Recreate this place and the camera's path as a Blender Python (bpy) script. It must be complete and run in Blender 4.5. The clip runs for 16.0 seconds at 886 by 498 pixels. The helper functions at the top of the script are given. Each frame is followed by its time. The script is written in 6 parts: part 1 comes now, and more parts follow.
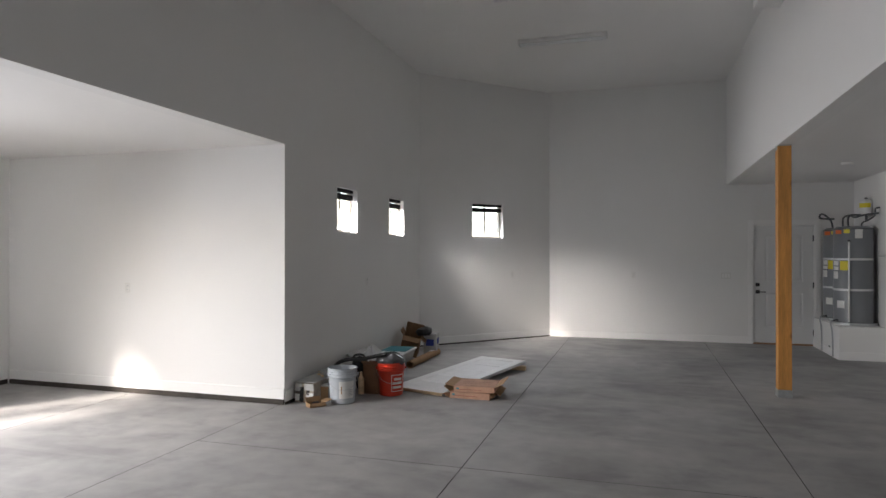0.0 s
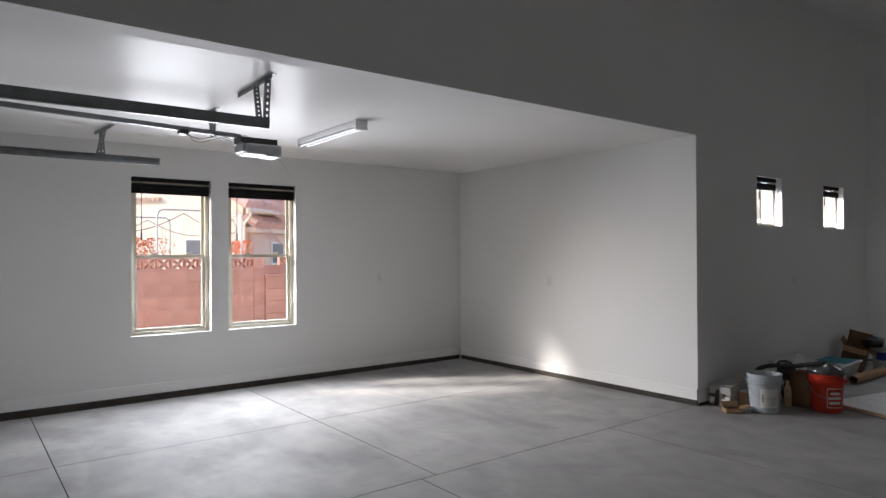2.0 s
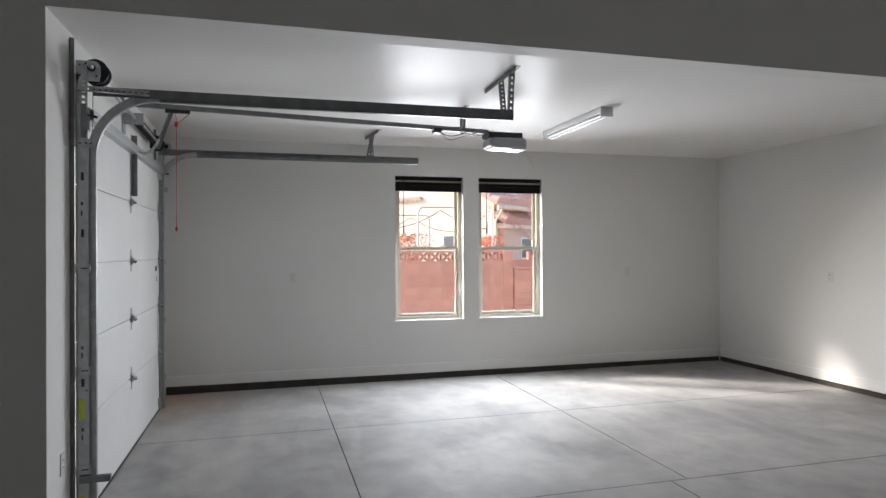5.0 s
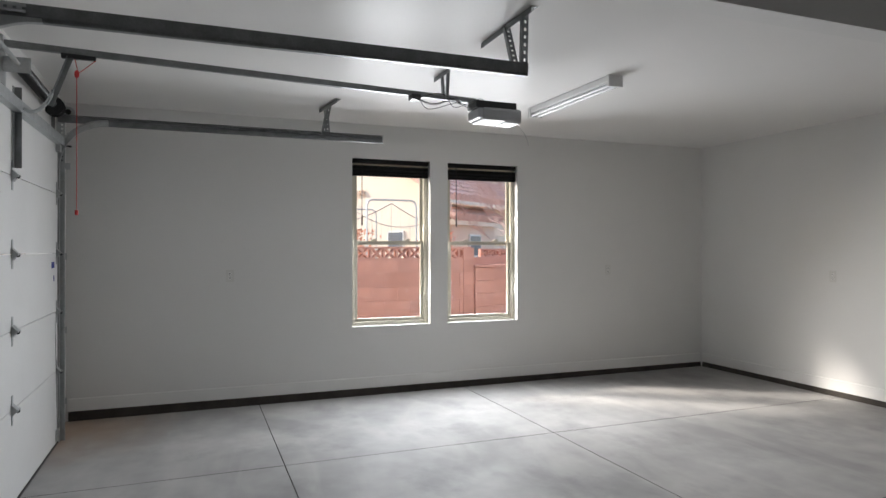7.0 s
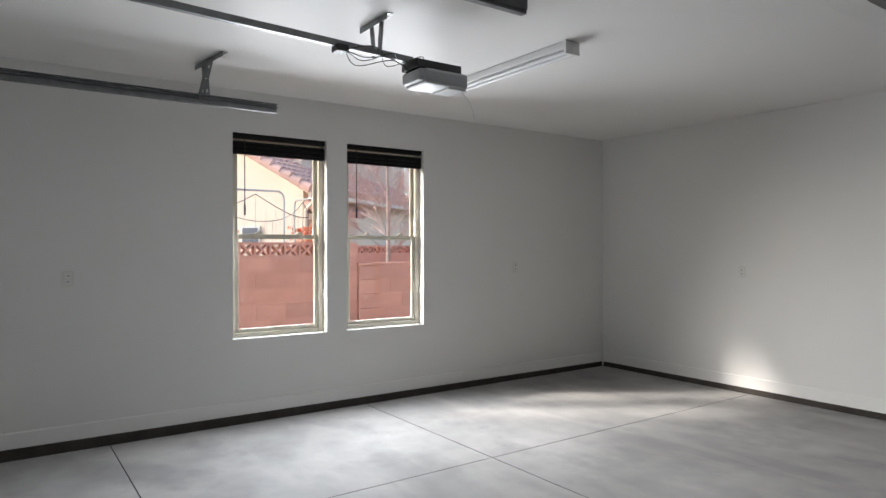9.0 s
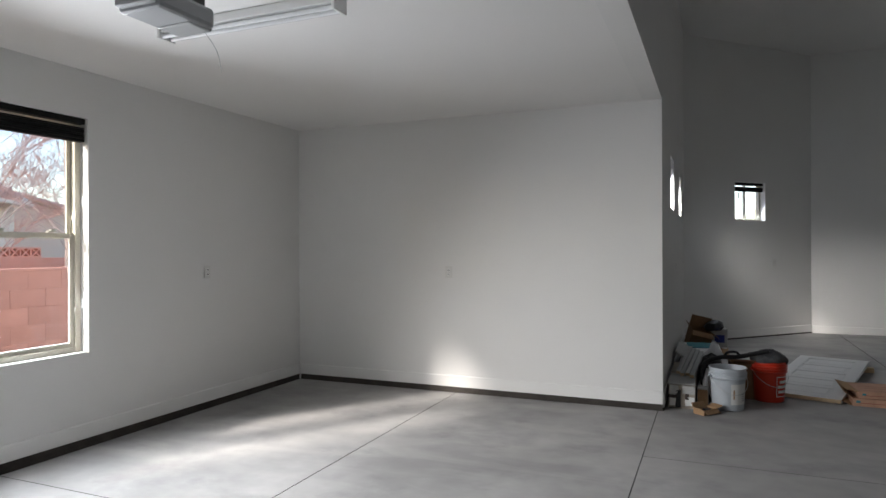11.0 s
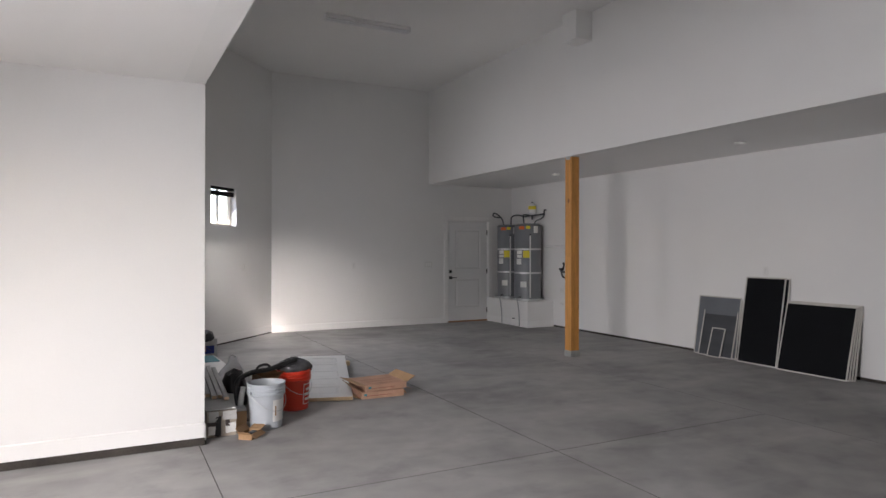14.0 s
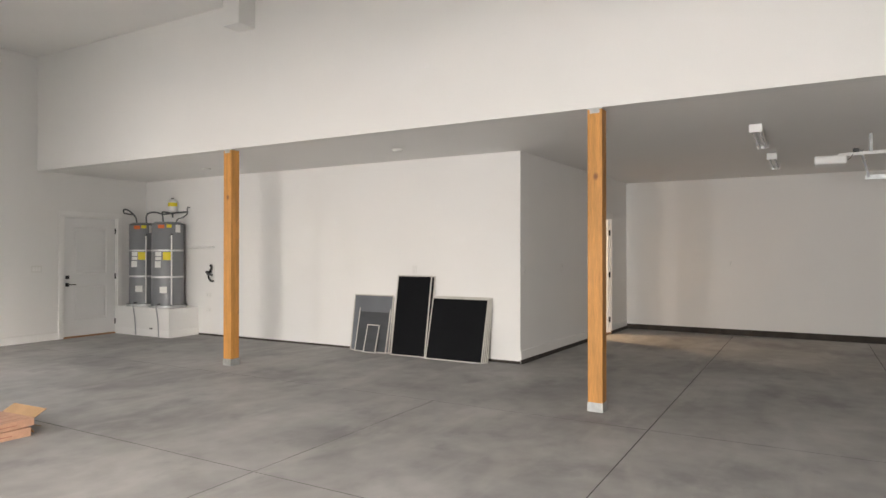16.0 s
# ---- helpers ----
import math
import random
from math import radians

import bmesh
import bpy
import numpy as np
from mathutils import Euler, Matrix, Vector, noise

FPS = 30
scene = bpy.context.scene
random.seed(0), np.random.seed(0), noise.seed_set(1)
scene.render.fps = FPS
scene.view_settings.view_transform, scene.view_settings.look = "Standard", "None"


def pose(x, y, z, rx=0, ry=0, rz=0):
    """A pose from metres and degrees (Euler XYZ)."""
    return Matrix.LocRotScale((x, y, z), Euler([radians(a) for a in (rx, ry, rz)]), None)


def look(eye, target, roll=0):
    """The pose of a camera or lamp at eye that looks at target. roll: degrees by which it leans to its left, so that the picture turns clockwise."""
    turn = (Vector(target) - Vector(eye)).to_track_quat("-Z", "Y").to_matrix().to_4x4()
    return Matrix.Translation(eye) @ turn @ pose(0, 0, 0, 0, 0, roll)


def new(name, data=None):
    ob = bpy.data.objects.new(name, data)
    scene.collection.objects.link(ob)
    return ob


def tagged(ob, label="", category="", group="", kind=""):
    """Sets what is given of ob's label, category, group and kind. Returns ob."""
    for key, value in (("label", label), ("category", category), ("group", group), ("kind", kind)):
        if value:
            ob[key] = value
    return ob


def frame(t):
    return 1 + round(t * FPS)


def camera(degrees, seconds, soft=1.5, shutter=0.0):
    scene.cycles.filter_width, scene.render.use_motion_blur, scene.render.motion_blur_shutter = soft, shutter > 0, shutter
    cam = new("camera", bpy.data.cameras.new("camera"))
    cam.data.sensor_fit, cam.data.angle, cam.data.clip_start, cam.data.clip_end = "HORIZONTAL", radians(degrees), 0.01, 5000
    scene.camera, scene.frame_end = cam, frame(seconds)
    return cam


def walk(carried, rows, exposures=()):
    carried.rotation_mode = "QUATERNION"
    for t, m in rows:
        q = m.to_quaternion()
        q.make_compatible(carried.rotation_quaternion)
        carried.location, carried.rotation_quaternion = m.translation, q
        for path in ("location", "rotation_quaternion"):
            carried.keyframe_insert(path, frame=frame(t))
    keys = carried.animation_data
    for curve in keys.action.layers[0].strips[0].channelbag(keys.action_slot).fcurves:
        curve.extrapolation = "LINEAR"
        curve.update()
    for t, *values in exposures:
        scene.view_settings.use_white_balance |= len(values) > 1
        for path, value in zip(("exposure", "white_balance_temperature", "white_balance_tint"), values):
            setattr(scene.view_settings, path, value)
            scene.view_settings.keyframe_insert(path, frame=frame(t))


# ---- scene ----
cam = camera(69.1, 16.0)
PATH = [
    (0, (-0.446, -0.021, 1.598), (-1.033, 1.891, 1.607), 0.0),
    (0.5, (-0.527, -0.048, 1.565), (-1.253, 1.816, 1.577), -0.2),
    (1, (-0.518, 0.007, 1.555), (-1.537, 1.728, 1.567), -0.1),
    (1.5, (-0.456, 0.02, 1.566), (-1.796, 1.504, 1.575), -0.2),
    (2, (-0.4, -0.031, 1.549), (-1.991, 1.181, 1.562), -0.3),
    (2.5, (-0.265, -0.068, 1.554), (-1.998, 0.929, 1.565), -0.5),
    (3, (-0.172, -0.047, 1.558), (-1.985, 0.796, 1.562), -0.6),
    (3.5, (-0.049, 0.04, 1.567), (-1.939, 0.696, 1.57), -0.3),
    (4, (-0.081, 0.032, 1.532), (-2.011, 0.555, 1.54), -0.3),
    (6.5, (-1.173, -0.01, 1.469), (-3.078, 0.6, 1.472), -0.2),
    (7, (-1.445, -0.017, 1.457), (-3.31, 0.705, 1.459), -0.0),
    (7.5, (-1.717, -0.02, 1.468), (-3.543, 0.798, 1.472), -0.1),
    (8, (-1.968, -0.101, 1.46), (-3.764, 0.779, 1.462), -0.0),
    (10.5, (-3.348, -0.143, 1.412), (-4.4, 1.558, 1.405), -0.2),
    (11, (-3.594, 0.0, 1.424), (-4.37, 1.843, 1.423), -0.2),
    (11.5, (-3.821, 0.097, 1.434), (-4.316, 2.035, 1.438), -0.3),
    (12, (-4.03, 0.22, 1.438), (-4.203, 2.212, 1.439), -0.0),
    (12.5, (-4.182, 0.362, 1.469), (-4.07, 2.359, 1.465), 0.2),
    (13, (-4.355, 0.48, 1.491), (-3.961, 2.441, 1.496), 0.3),
    (13.5, (-4.563, 0.61, 1.494), (-3.909, 2.5, 1.502), 0.2),
    (14, (-4.66, 0.771, 1.481), (-3.737, 2.545, 1.482), 0.1),
    (14.5, (-4.724, 0.991, 1.483), (-3.53, 2.595, 1.491), 0.1),
    (15, (-4.864, 1.165, 1.457), (-3.469, 2.598, 1.479), 0.2),
    (15.5, (-4.923, 1.265, 1.463), (-3.34, 2.487, 1.479), 0.0),
    (16, (-4.814, 1.398, 1.444), (-3.075, 2.386, 1.456), -0.0),
]
SUN, SKY, LAMP, GLOW, HALL = 1.6, 0.105, 13.0, 3.7, 3.6
EXPOSURES = [(0.0, 2.9, 6650, 14), (1.0, 2.7, 6550, 14), (2.0, 2.0, 6450, 14), (4.0, 2.15, 6500, 13), (7.0, 1.9, 6600, 11), (10.5, 1.79, 6450, 11), (12.0, 2.35, 6370, 12), (13.0, 2.55, 6260, 13), (14.0, 2.9, 6690, 17), (15.0, 3.55, 7150, 15), (16.0, 4.0, 7350, 14)]
walk(cam, [(t, look(eye, target, roll)) for t, eye, target, roll in PATH], EXPOSURES)

# ---- world, sun, window light ----
HEAD = Vector((0.558, 0.830, 0)).normalized()
ELEV = radians(29)
world = bpy.data.worlds.new("sky")
scene.world = world
world.use_nodes = True
wn = world.node_tree.nodes
sky = wn.new("ShaderNodeTexSky")
sky.sky_type = "NISHITA"
sky.sun_disc = False
sky.sun_elevation = ELEV
sky.sun_rotation = math.atan2(-HEAD.x, -HEAD.y)
wn["Background"].inputs["Strength"].default_value = SKY
world.node_tree.links.new(sky.outputs[0], wn["Background"].inputs["Color"])

sun_data = bpy.data.lights.new("sun", "SUN")
sun_data.energy, sun_data.angle, sun_data.color = SUN, radians(6.5), (1.0, 0.93, 0.84)
sun = new("sun", sun_data)
sun.matrix_world = look(Vector((-30, -40, 30)), Vector((-30, -40, 30)) + HEAD * math.cos(ELEV) - Vector((0, 0, math.sin(ELEV))))


def window_light(x, y, z, w, h, aim, watts, spread, colour=(0.90, 0.95, 1.0)):
    """Daylight of the sky that comes in at a window."""
    d = bpy.data.lights.new("window_light", "AREA")
    d.shape, d.size, d.size_y, d.energy, d.color = "RECTANGLE", w, h, watts, colour
    d.spread = radians(spread)
    ob = new("window_light", d)
    ob.matrix_world = look(Vector((x, y, z)), Vector((x, y, z)) + Vector(aim))
    return ob


# ---- materials ----
def material(name, colour, rough=0.6, metal=0.0, vary=0.06, scale=6.0, bump=0.0, bump_scale=80.0, fine=0.0, fine_scale=90.0, spec=0.5, island=0.0, stretch=(1, 1, 1)):
    """A principled material whose colour varies at two scales, with a fine relief."""
    m = bpy.data.materials.new(name)
    m.use_nodes = True
    t = m.node_tree
    n, l = t.nodes, t.links
    b = n["Principled BSDF"]
    b.inputs["Roughness"].default_value, b.inputs["Metallic"].default_value = rough, metal
    b.inputs["Specular IOR Level"].default_value = spec
    co = n.new("ShaderNodeTexCoord")
    mp = n.new("ShaderNodeMapping")
    mp.inputs["Scale"].default_value = stretch
    l.new(co.outputs["Object"], mp.inputs["Vector"])
    big = n.new("ShaderNodeTexNoise")
    big.inputs["Scale"].default_value, big.inputs["Detail"].default_value = scale, 5
    l.new(mp.outputs[0], big.inputs["Vector"])
    small = n.new("ShaderNodeTexNoise")
    small.inputs["Scale"].default_value, small.inputs["Detail"].default_value = fine_scale, 3
    l.new(mp.outputs[0], small.inputs["Vector"])
    ramp = n.new("ShaderNodeMapRange")
    ramp.inputs[1].default_value, ramp.inputs[2].default_value = 0.25, 0.75
    ramp.inputs[3].default_value, ramp.inputs[4].default_value = 1 - vary, 1 + vary
    l.new(big.outputs["Fac"], ramp.inputs[0])
    ramp2 = n.new("ShaderNodeMapRange")
    ramp2.inputs[1].default_value, ramp2.inputs[2].default_value = 0.25, 0.75
    ramp2.inputs[3].default_value, ramp2.inputs[4].default_value = 1 - fine, 1 + fine
    l.new(small.outputs["Fac"], ramp2.inputs[0])
    mul = n.new("ShaderNodeMath")
    mul.operation = "MULTIPLY"
    l.new(ramp.outputs[0], mul.inputs[0])
    l.new(ramp2.outputs[0], mul.inputs[1])
    fac = mul.outputs[0]
    if island:
        info = n.new("ShaderNodeObjectInfo")
        r3 = n.new("ShaderNodeMapRange")
        r3.inputs[3].default_value, r3.inputs[4].default_value = 1 - island, 1 + island
        l.new(info.outputs["Random"], r3.inputs[0])
        m2 = n.new("ShaderNodeMath")
        m2.operation = "MULTIPLY"
        l.new(fac, m2.inputs[0])
        l.new(r3.outputs[0], m2.inputs[1])
        fac = m2.outputs[0]
    mix = n.new("ShaderNodeVectorMath")
    mix.operation = "SCALE"
    mix.inputs[0].default_value = colour
    l.new(fac, mix.inputs["Scale"])
    l.new(mix.outputs[0], b.inputs["Base Color"])
    if bump:
        tex = n.new("ShaderNodeTexNoise")
        tex.inputs["Scale"].default_value, tex.inputs["Detail"].default_value = bump_scale, 4
        l.new(mp.outputs[0], tex.inputs["Vector"])
        bp = n.new("ShaderNodeBump")
        bp.inputs["Strength"].default_value, bp.inputs["Distance"].default_value = bump, 0.004
        l.new(tex.outputs["Fac"], bp.inputs["Height"])
        l.new(bp.outputs[0], b.inputs["Normal"])
    return m


def concrete_material(name, colour):
    """Trowelled slab: pale and dark clouds, sweeping trowel marks, few small dark stains, slight sheen."""
    m = material(name, colour, rough=0.5, vary=0.22, scale=0.7, bump=0.08, bump_scale=60, fine=0.10, fine_scale=5, spec=0.06)
    t = m.node_tree
    n, l = t.nodes, t.links
    b = n["Principled BSDF"]
    old = b.inputs["Base Color"].links[0].from_socket
    co = n.new("ShaderNodeTexCoord")
    warp = n.new("ShaderNodeTexNoise")
    warp.inputs["Scale"].default_value, warp.inputs["Detail"].default_value = 0.85, 5
    warp.inputs["Distortion"].default_value = 0.5
    l.new(co.outputs["Object"], warp.inputs["Vector"])
    stain = n.new("ShaderNodeMapRange")
    stain.inputs[1].default_value, stain.inputs[2].default_value = 0.47, 0.66
    stain.inputs[3].default_value, stain.inputs[4].default_value = 0.0, 0.46
    l.new(warp.outputs["Fac"], stain.inputs[0])
    mx = n.new("ShaderNodeMix")
    mx.data_type = "RGBA"
    l.new(stain.outputs[0], mx.inputs["Factor"])
    l.new(old, mx.inputs["A"])
    mx.inputs["B"].default_value = (colour[0] * 0.55, colour[1] * 0.55, colour[2] * 0.56, 1)
    marks = n.new("ShaderNodeTexNoise")
    marks.inputs["Scale"].default_value, marks.inputs["Detail"].default_value = 1.5, 7
    marks.inputs["Distortion"].default_value = 0.9
    mp = n.new("ShaderNodeMapping")
    mp.inputs["Scale"].default_value = (0.5, 1.6, 1)
    mp.inputs["Rotation"].default_value = (0, 0, 0.5)
    l.new(co.outputs["Object"], mp.inputs["Vector"])
    l.new(mp.outputs[0], marks.inputs["Vector"])
    pale = n.new("ShaderNodeMapRange")
    pale.inputs[1].default_value, pale.inputs[2].default_value = 0.5, 0.75
    pale.inputs[3].default_value, pale.inputs[4].default_value = 0.0, 0.5
    l.new(marks.outputs["Fac"], pale.inputs[0])
    mx2 = n.new("ShaderNodeMix")
    mx2.data_type = "RGBA"
    l.new(pale.outputs[0], mx2.inputs["Factor"])
    l.new(mx.outputs["Result"], mx2.inputs["A"])
    mx2.inputs["B"].default_value = (min(1, colour[0] * 1.35), min(1, colour[1] * 1.33), min(1, colour[2] * 1.3), 1)
    sub = n.new("ShaderNodeVectorMath")
    sub.operation = "DISTANCE"
    sub.inputs[1].default_value = (-7.1, -0.75, 0)
    wob = n.new("ShaderNodeVectorMath")
    wob.operation = "MULTIPLY_ADD"
    wob.inputs[1].default_value = (0.9, 0.9, 0)
    l.new(marks.outputs["Color"], wob.inputs[0])
    l.new(co.outputs["Object"], wob.inputs[2])
    l.new(wob.outputs[0], sub.inputs[0])
    soil = n.new("ShaderNodeMapRange")
    soil.inputs[1].default_value, soil.inputs[2].default_value = 0.35, 1.15
    soil.inputs[3].default_value, soil.inputs[4].default_value = 0.55, 0.0
    l.new(sub.outputs["Value"], soil.inputs[0])
    mx3 = n.new("ShaderNodeMix")
    mx3.data_type = "RGBA"
    l.new(soil.outputs[0], mx3.inputs["Factor"])
    l.new(mx2.outputs["Result"], mx3.inputs["A"])
    mx3.inputs["B"].default_value = (0.42, 0.26, 0.15, 1)
    scuff = n.new("ShaderNodeTexNoise")
    scuff.inputs["Scale"].default_value, scuff.inputs["Detail"].default_value = 1.3, 9
    scuff.inputs["Roughness"].default_value = 0.62
    mp2 = n.new("ShaderNodeMapping")
    mp2.inputs["Scale"].default_value = (0.95, 1.2, 1)
    mp2.inputs["Rotation"].default_value = (0, 0, -0.35)
    mp2.inputs["Location"].default_value = (3.7, 1.9, 0)
    l.new(co.outputs["Object"], mp2.inputs["Vector"])
    l.new(mp2.outputs[0], scuff.inputs["Vector"])
    worn = n.new("ShaderNodeMapRange")
    worn.inputs[1].default_value, worn.inputs[2].default_value = 0.54, 0.68
    worn.inputs[3].default_value, worn.inputs[4].default_value = 0.0, 0.42
    l.new(scuff.outputs["Fac"], worn.inputs[0])
    mx4 = n.new("ShaderNodeMix")
    mx4.data_type = "RGBA"
    l.new(worn.outputs[0], mx4.inputs["Factor"])
    l.new(mx3.outputs["Result"], mx4.inputs["A"])
    mx4.inputs["B"].default_value = (colour[0] * 0.5, colour[1] * 0.5, colour[2] * 0.52, 1)
    l.new(mx4.outputs["Result"], b.inputs["Base Color"])
    rr = n.new("ShaderNodeMapRange")
    rr.inputs[3].default_value, rr.inputs[4].default_value = 0.42, 0.68
    l.new(warp.outputs["Fac"], rr.inputs[0])
    l.new(rr.outputs[0], b.inputs["Roughness"])
    return m


def wood_material(name, colour, grain_axis="Z", knots=True):
    m = material(name, colour, rough=0.55, vary=0.24, scale=3, fine=0.2, fine_scale=26, stretch=(6, 6, 0.4) if grain_axis == "Z" else (0.5, 6, 6), bump=0.12, bump_scale=40, island=0.06)
    if knots:
        t = m.node_tree
        n, l = t.nodes, t.links
        b = n["Principled BSDF"]
        old = b.inputs["Base Color"].links[0].from_socket
        co = n.new("ShaderNodeTexCoord")
        mp = n.new("ShaderNodeMapping")
        mp.inputs["Scale"].default_value = (5, 5, 3.4)
        l.new(co.outputs["Object"], mp.inputs["Vector"])
        v = n.new("ShaderNodeTexVoronoi")
        v.inputs["Scale"].default_value = 1.0
        l.new(mp.outputs[0], v.inputs["Vector"])
        r = n.new("ShaderNodeMapRange")
        r.inputs[1].default_value, r.inputs[2].default_value = 0.05, 0.15
        r.inputs[3].default_value, r.inputs[4].default_value = 0.9, 0.0
        l.new(v.outputs["Distance"], r.inputs[0])
        mx = n.new("ShaderNodeMix")
        mx.data_type = "RGBA"
        l.new(r.outputs[0], mx.inputs["Factor"])
        l.new(old, mx.inputs["A"])
        mx.inputs["B"].default_value = (0.16, 0.055, 0.02, 1)
        l.new(mx.outputs["Result"], b.inputs["Base Color"])
    return m


def glass_material(name, tint=(1, 1, 1)):
    m = bpy.data.materials.new(name)
    m.use_nodes = True
    n, l = m.node_tree.nodes, m.node_tree.links
    n.remove(n["Principled BSDF"])
    tr = n.new("ShaderNodeBsdfTransparent")
    tr.inputs["Color"].default_value = (*tint, 1)
    gl = n.new("ShaderNodeBsdfGlossy")
    gl.inputs["Roughness"].default_value = 0.02
    lw = n.new("ShaderNodeLayerWeight")
    pw = n.new("ShaderNodeMath")
    pw.operation = "POWER"
    pw.inputs[1].default_value = 5.0
    l.new(lw.outputs["Facing"], pw.inputs[0])
    fr = n.new("ShaderNodeMath")
    fr.operation = "MULTIPLY_ADD"
    fr.inputs[1].default_value, fr.inputs[2].default_value = 0.9, 0.035
    l.new(pw.outputs[0], fr.inputs[0])
    mx = n.new("ShaderNodeMixShader")
    l.new(fr.outputs[0], mx.inputs[0])
    l.new(tr.outputs[0], mx.inputs[1])
    l.new(gl.outputs[0], mx.inputs[2])
    l.new(mx.outputs[0], n["Material Output"].inputs["Surface"])
    return m


PAINT = material("wall_paint", (0.78, 0.775, 0.76), rough=0.75, vary=0.015, scale=1.3, bump=0.10, bump_scale=160, fine=0.01, spec=0.3)
CEIL = material("ceiling_paint", (0.80, 0.79, 0.775), rough=0.36, vary=0.015, scale=1.0, bump=0.04, bump_scale=120, fine=0.01, spec=0.045)
TRIM = material("trim_paint", (0.82, 0.815, 0.80), rough=0.38, vary=0.02, scale=4, fine=0.01)
CONC = concrete_material("slab_concrete", (0.375, 0.368, 0.36))
JOINT = material("joint_shadow_concrete", (0.11, 0.106, 0.10), rough=0.9, vary=0.2)
STEM = material("shaded_stem_concrete", (0.05, 0.043, 0.037), rough=0.9, vary=0.35, scale=5, bump=0.5, bump_scale=40, fine=0.2)
VINYL = material("window_vinyl", (0.66, 0.62, 0.52), rough=0.4, vary=0.03)
BLACK = material("black_blind_slats", (0.006, 0.006, 0.006), rough=0.55, vary=0.3, scale=20, spec=0.2)
GALV = material("galvanised_steel", (0.50, 0.52, 0.525), rough=0.42, metal=0.75, vary=0.15, scale=18, fine=0.08)
GALVD = material("dark_galvanised_steel", (0.22, 0.228, 0.232), rough=0.45, metal=0.8, vary=0.2, scale=14, fine=0.1)
BLKPL = material("black_plastic", (0.014, 0.014, 0.015), rough=0.4, vary=0.2)
BLKMT = material("black_metal", (0.012, 0.012, 0.013), rough=0.35, metal=0.3, vary=0.2)
DOORW = material("white_door_paint", (0.74, 0.74, 0.735), rough=0.4, vary=0.02, scale=3, fine=0.01)
GDOOR = material("white_steel_door", (0.78, 0.78, 0.775), rough=0.45, vary=0.03, scale=2.5, fine=0.02, bump=0.15, bump_scale=220)
FIR = wood_material("fir_post", (0.53, 0.245, 0.062))
OAK = wood_material("threshold_wood", (0.30, 0.15, 0.06), "X", False)
PALEWOOD = wood_material("pale_wood", (0.62, 0.46, 0.28), "X", False)
PALEPL = material("pale_grey_plastic", (0.38, 0.39, 0.39), rough=0.4, vary=0.04)
GREYPL = material("grey_opener_plastic", (0.36, 0.37, 0.38), rough=0.4, vary=0.05)
LAMPW = material("white_enamel", (0.78, 0.78, 0.77), rough=0.3, vary=0.02)
TUBE = material("lamp_glass_white", (0.82, 0.83, 0.84), rough=0.2, vary=0.01)
PLATE = material("white_plastic_plate", (0.71, 0.705, 0.68), rough=0.35, vary=0.02)
SLOT = material("dark_slot", (0.05, 0.05, 0.05), rough=0.6)
CARD = material("cardboard", (0.36, 0.22, 0.115), rough=0.85, vary=0.12, scale=7, fine=0.05, fine_scale=60, bump=0.1)
CARDR = material("printed_cardboard", (0.46, 0.27, 0.185), rough=0.8, vary=0.18, scale=9, fine=0.08, fine_scale=50)
# brown cardboard again, with the shade the boxes stand in put into its colour
CARDD = material("deep_shaded_cardboard", (0.15, 0.08, 0.04), rough=0.85, vary=0.2, scale=8, fine=0.08)
CARDB = material("shaded_brown_cardboard", (0.21, 0.12, 0.06), rough=0.85, vary=0.16, scale=8, fine=0.08)
RPRINT = material("faded_red_print", (0.34, 0.15, 0.105), rough=0.8, vary=0.2)
INK = material("printed_ink", (0.07, 0.055, 0.05), rough=0.8)
WHITEP = material("white_pail_plastic", (0.45, 0.485, 0.52), rough=0.38, vary=0.06, scale=8, fine=0.03)
ORANGE = material("orange_pail_plastic", (0.58, 0.035, 0.012), rough=0.35, vary=0.06, scale=6)
PAPER = material("white_label_paper", (0.74, 0.74, 0.72), rough=0.7, vary=0.04)
FOAM = material("white_foam", (0.48, 0.48, 0.47), rough=0.8, vary=0.08, scale=5)
TEAL = material("teal_print", (0.02, 0.20, 0.24), rough=0.6, vary=0.1)
BLUE = material("blue_print", (0.03, 0.05, 0.28), rough=0.6, vary=0.1)
YELLOW = material("yellow_sticker", (0.75, 0.62, 0.02), rough=0.5, vary=0.04)
SAFETY = material("yellow_green_label", (0.65, 0.75, 0.05), rough=0.5, vary=0.04)
RED = material("red_plastic", (0.55, 0.02, 0.02), rough=0.4)
OR_STK = material("orange_sticker", (0.75, 0.14, 0.02), rough=0.5)
TANK = material("grey_tank_enamel", (0.20, 0.21, 0.225), rough=0.32, vary=0.04, scale=3, fine=0.01)
TANKD = material("tank_rim", (0.09, 0.095, 0.10), rough=0.4, vary=0.1)
STRAP = material("bright_strap_steel", (0.66, 0.67, 0.68), rough=0.5, metal=0.7, vary=0.05)
PVC = material("white_pipe", (0.74, 0.74, 0.73), rough=0.35, vary=0.03)
ALU = material("screen_frame_aluminium", (0.52, 0.50, 0.46), rough=0.45, metal=0.3, vary=0.05)
MESHB = material("black_screen_mesh", (0.004, 0.0045, 0.006), rough=0.7, spec=0.15, vary=0.15, scale=3, fine=0.15, fine_scale=300)
MESHG = material("grey_screen_mesh", (0.13, 0.14, 0.155), rough=0.65, vary=0.12, scale=3, fine=0.1, fine_scale=300)
MESHD = material("dark_grey_screen_mesh", (0.05, 0.054, 0.06), rough=0.65, vary=0.25, scale=4, fine=0.1, fine_scale=300, stretch=(1, 0.4, 2))
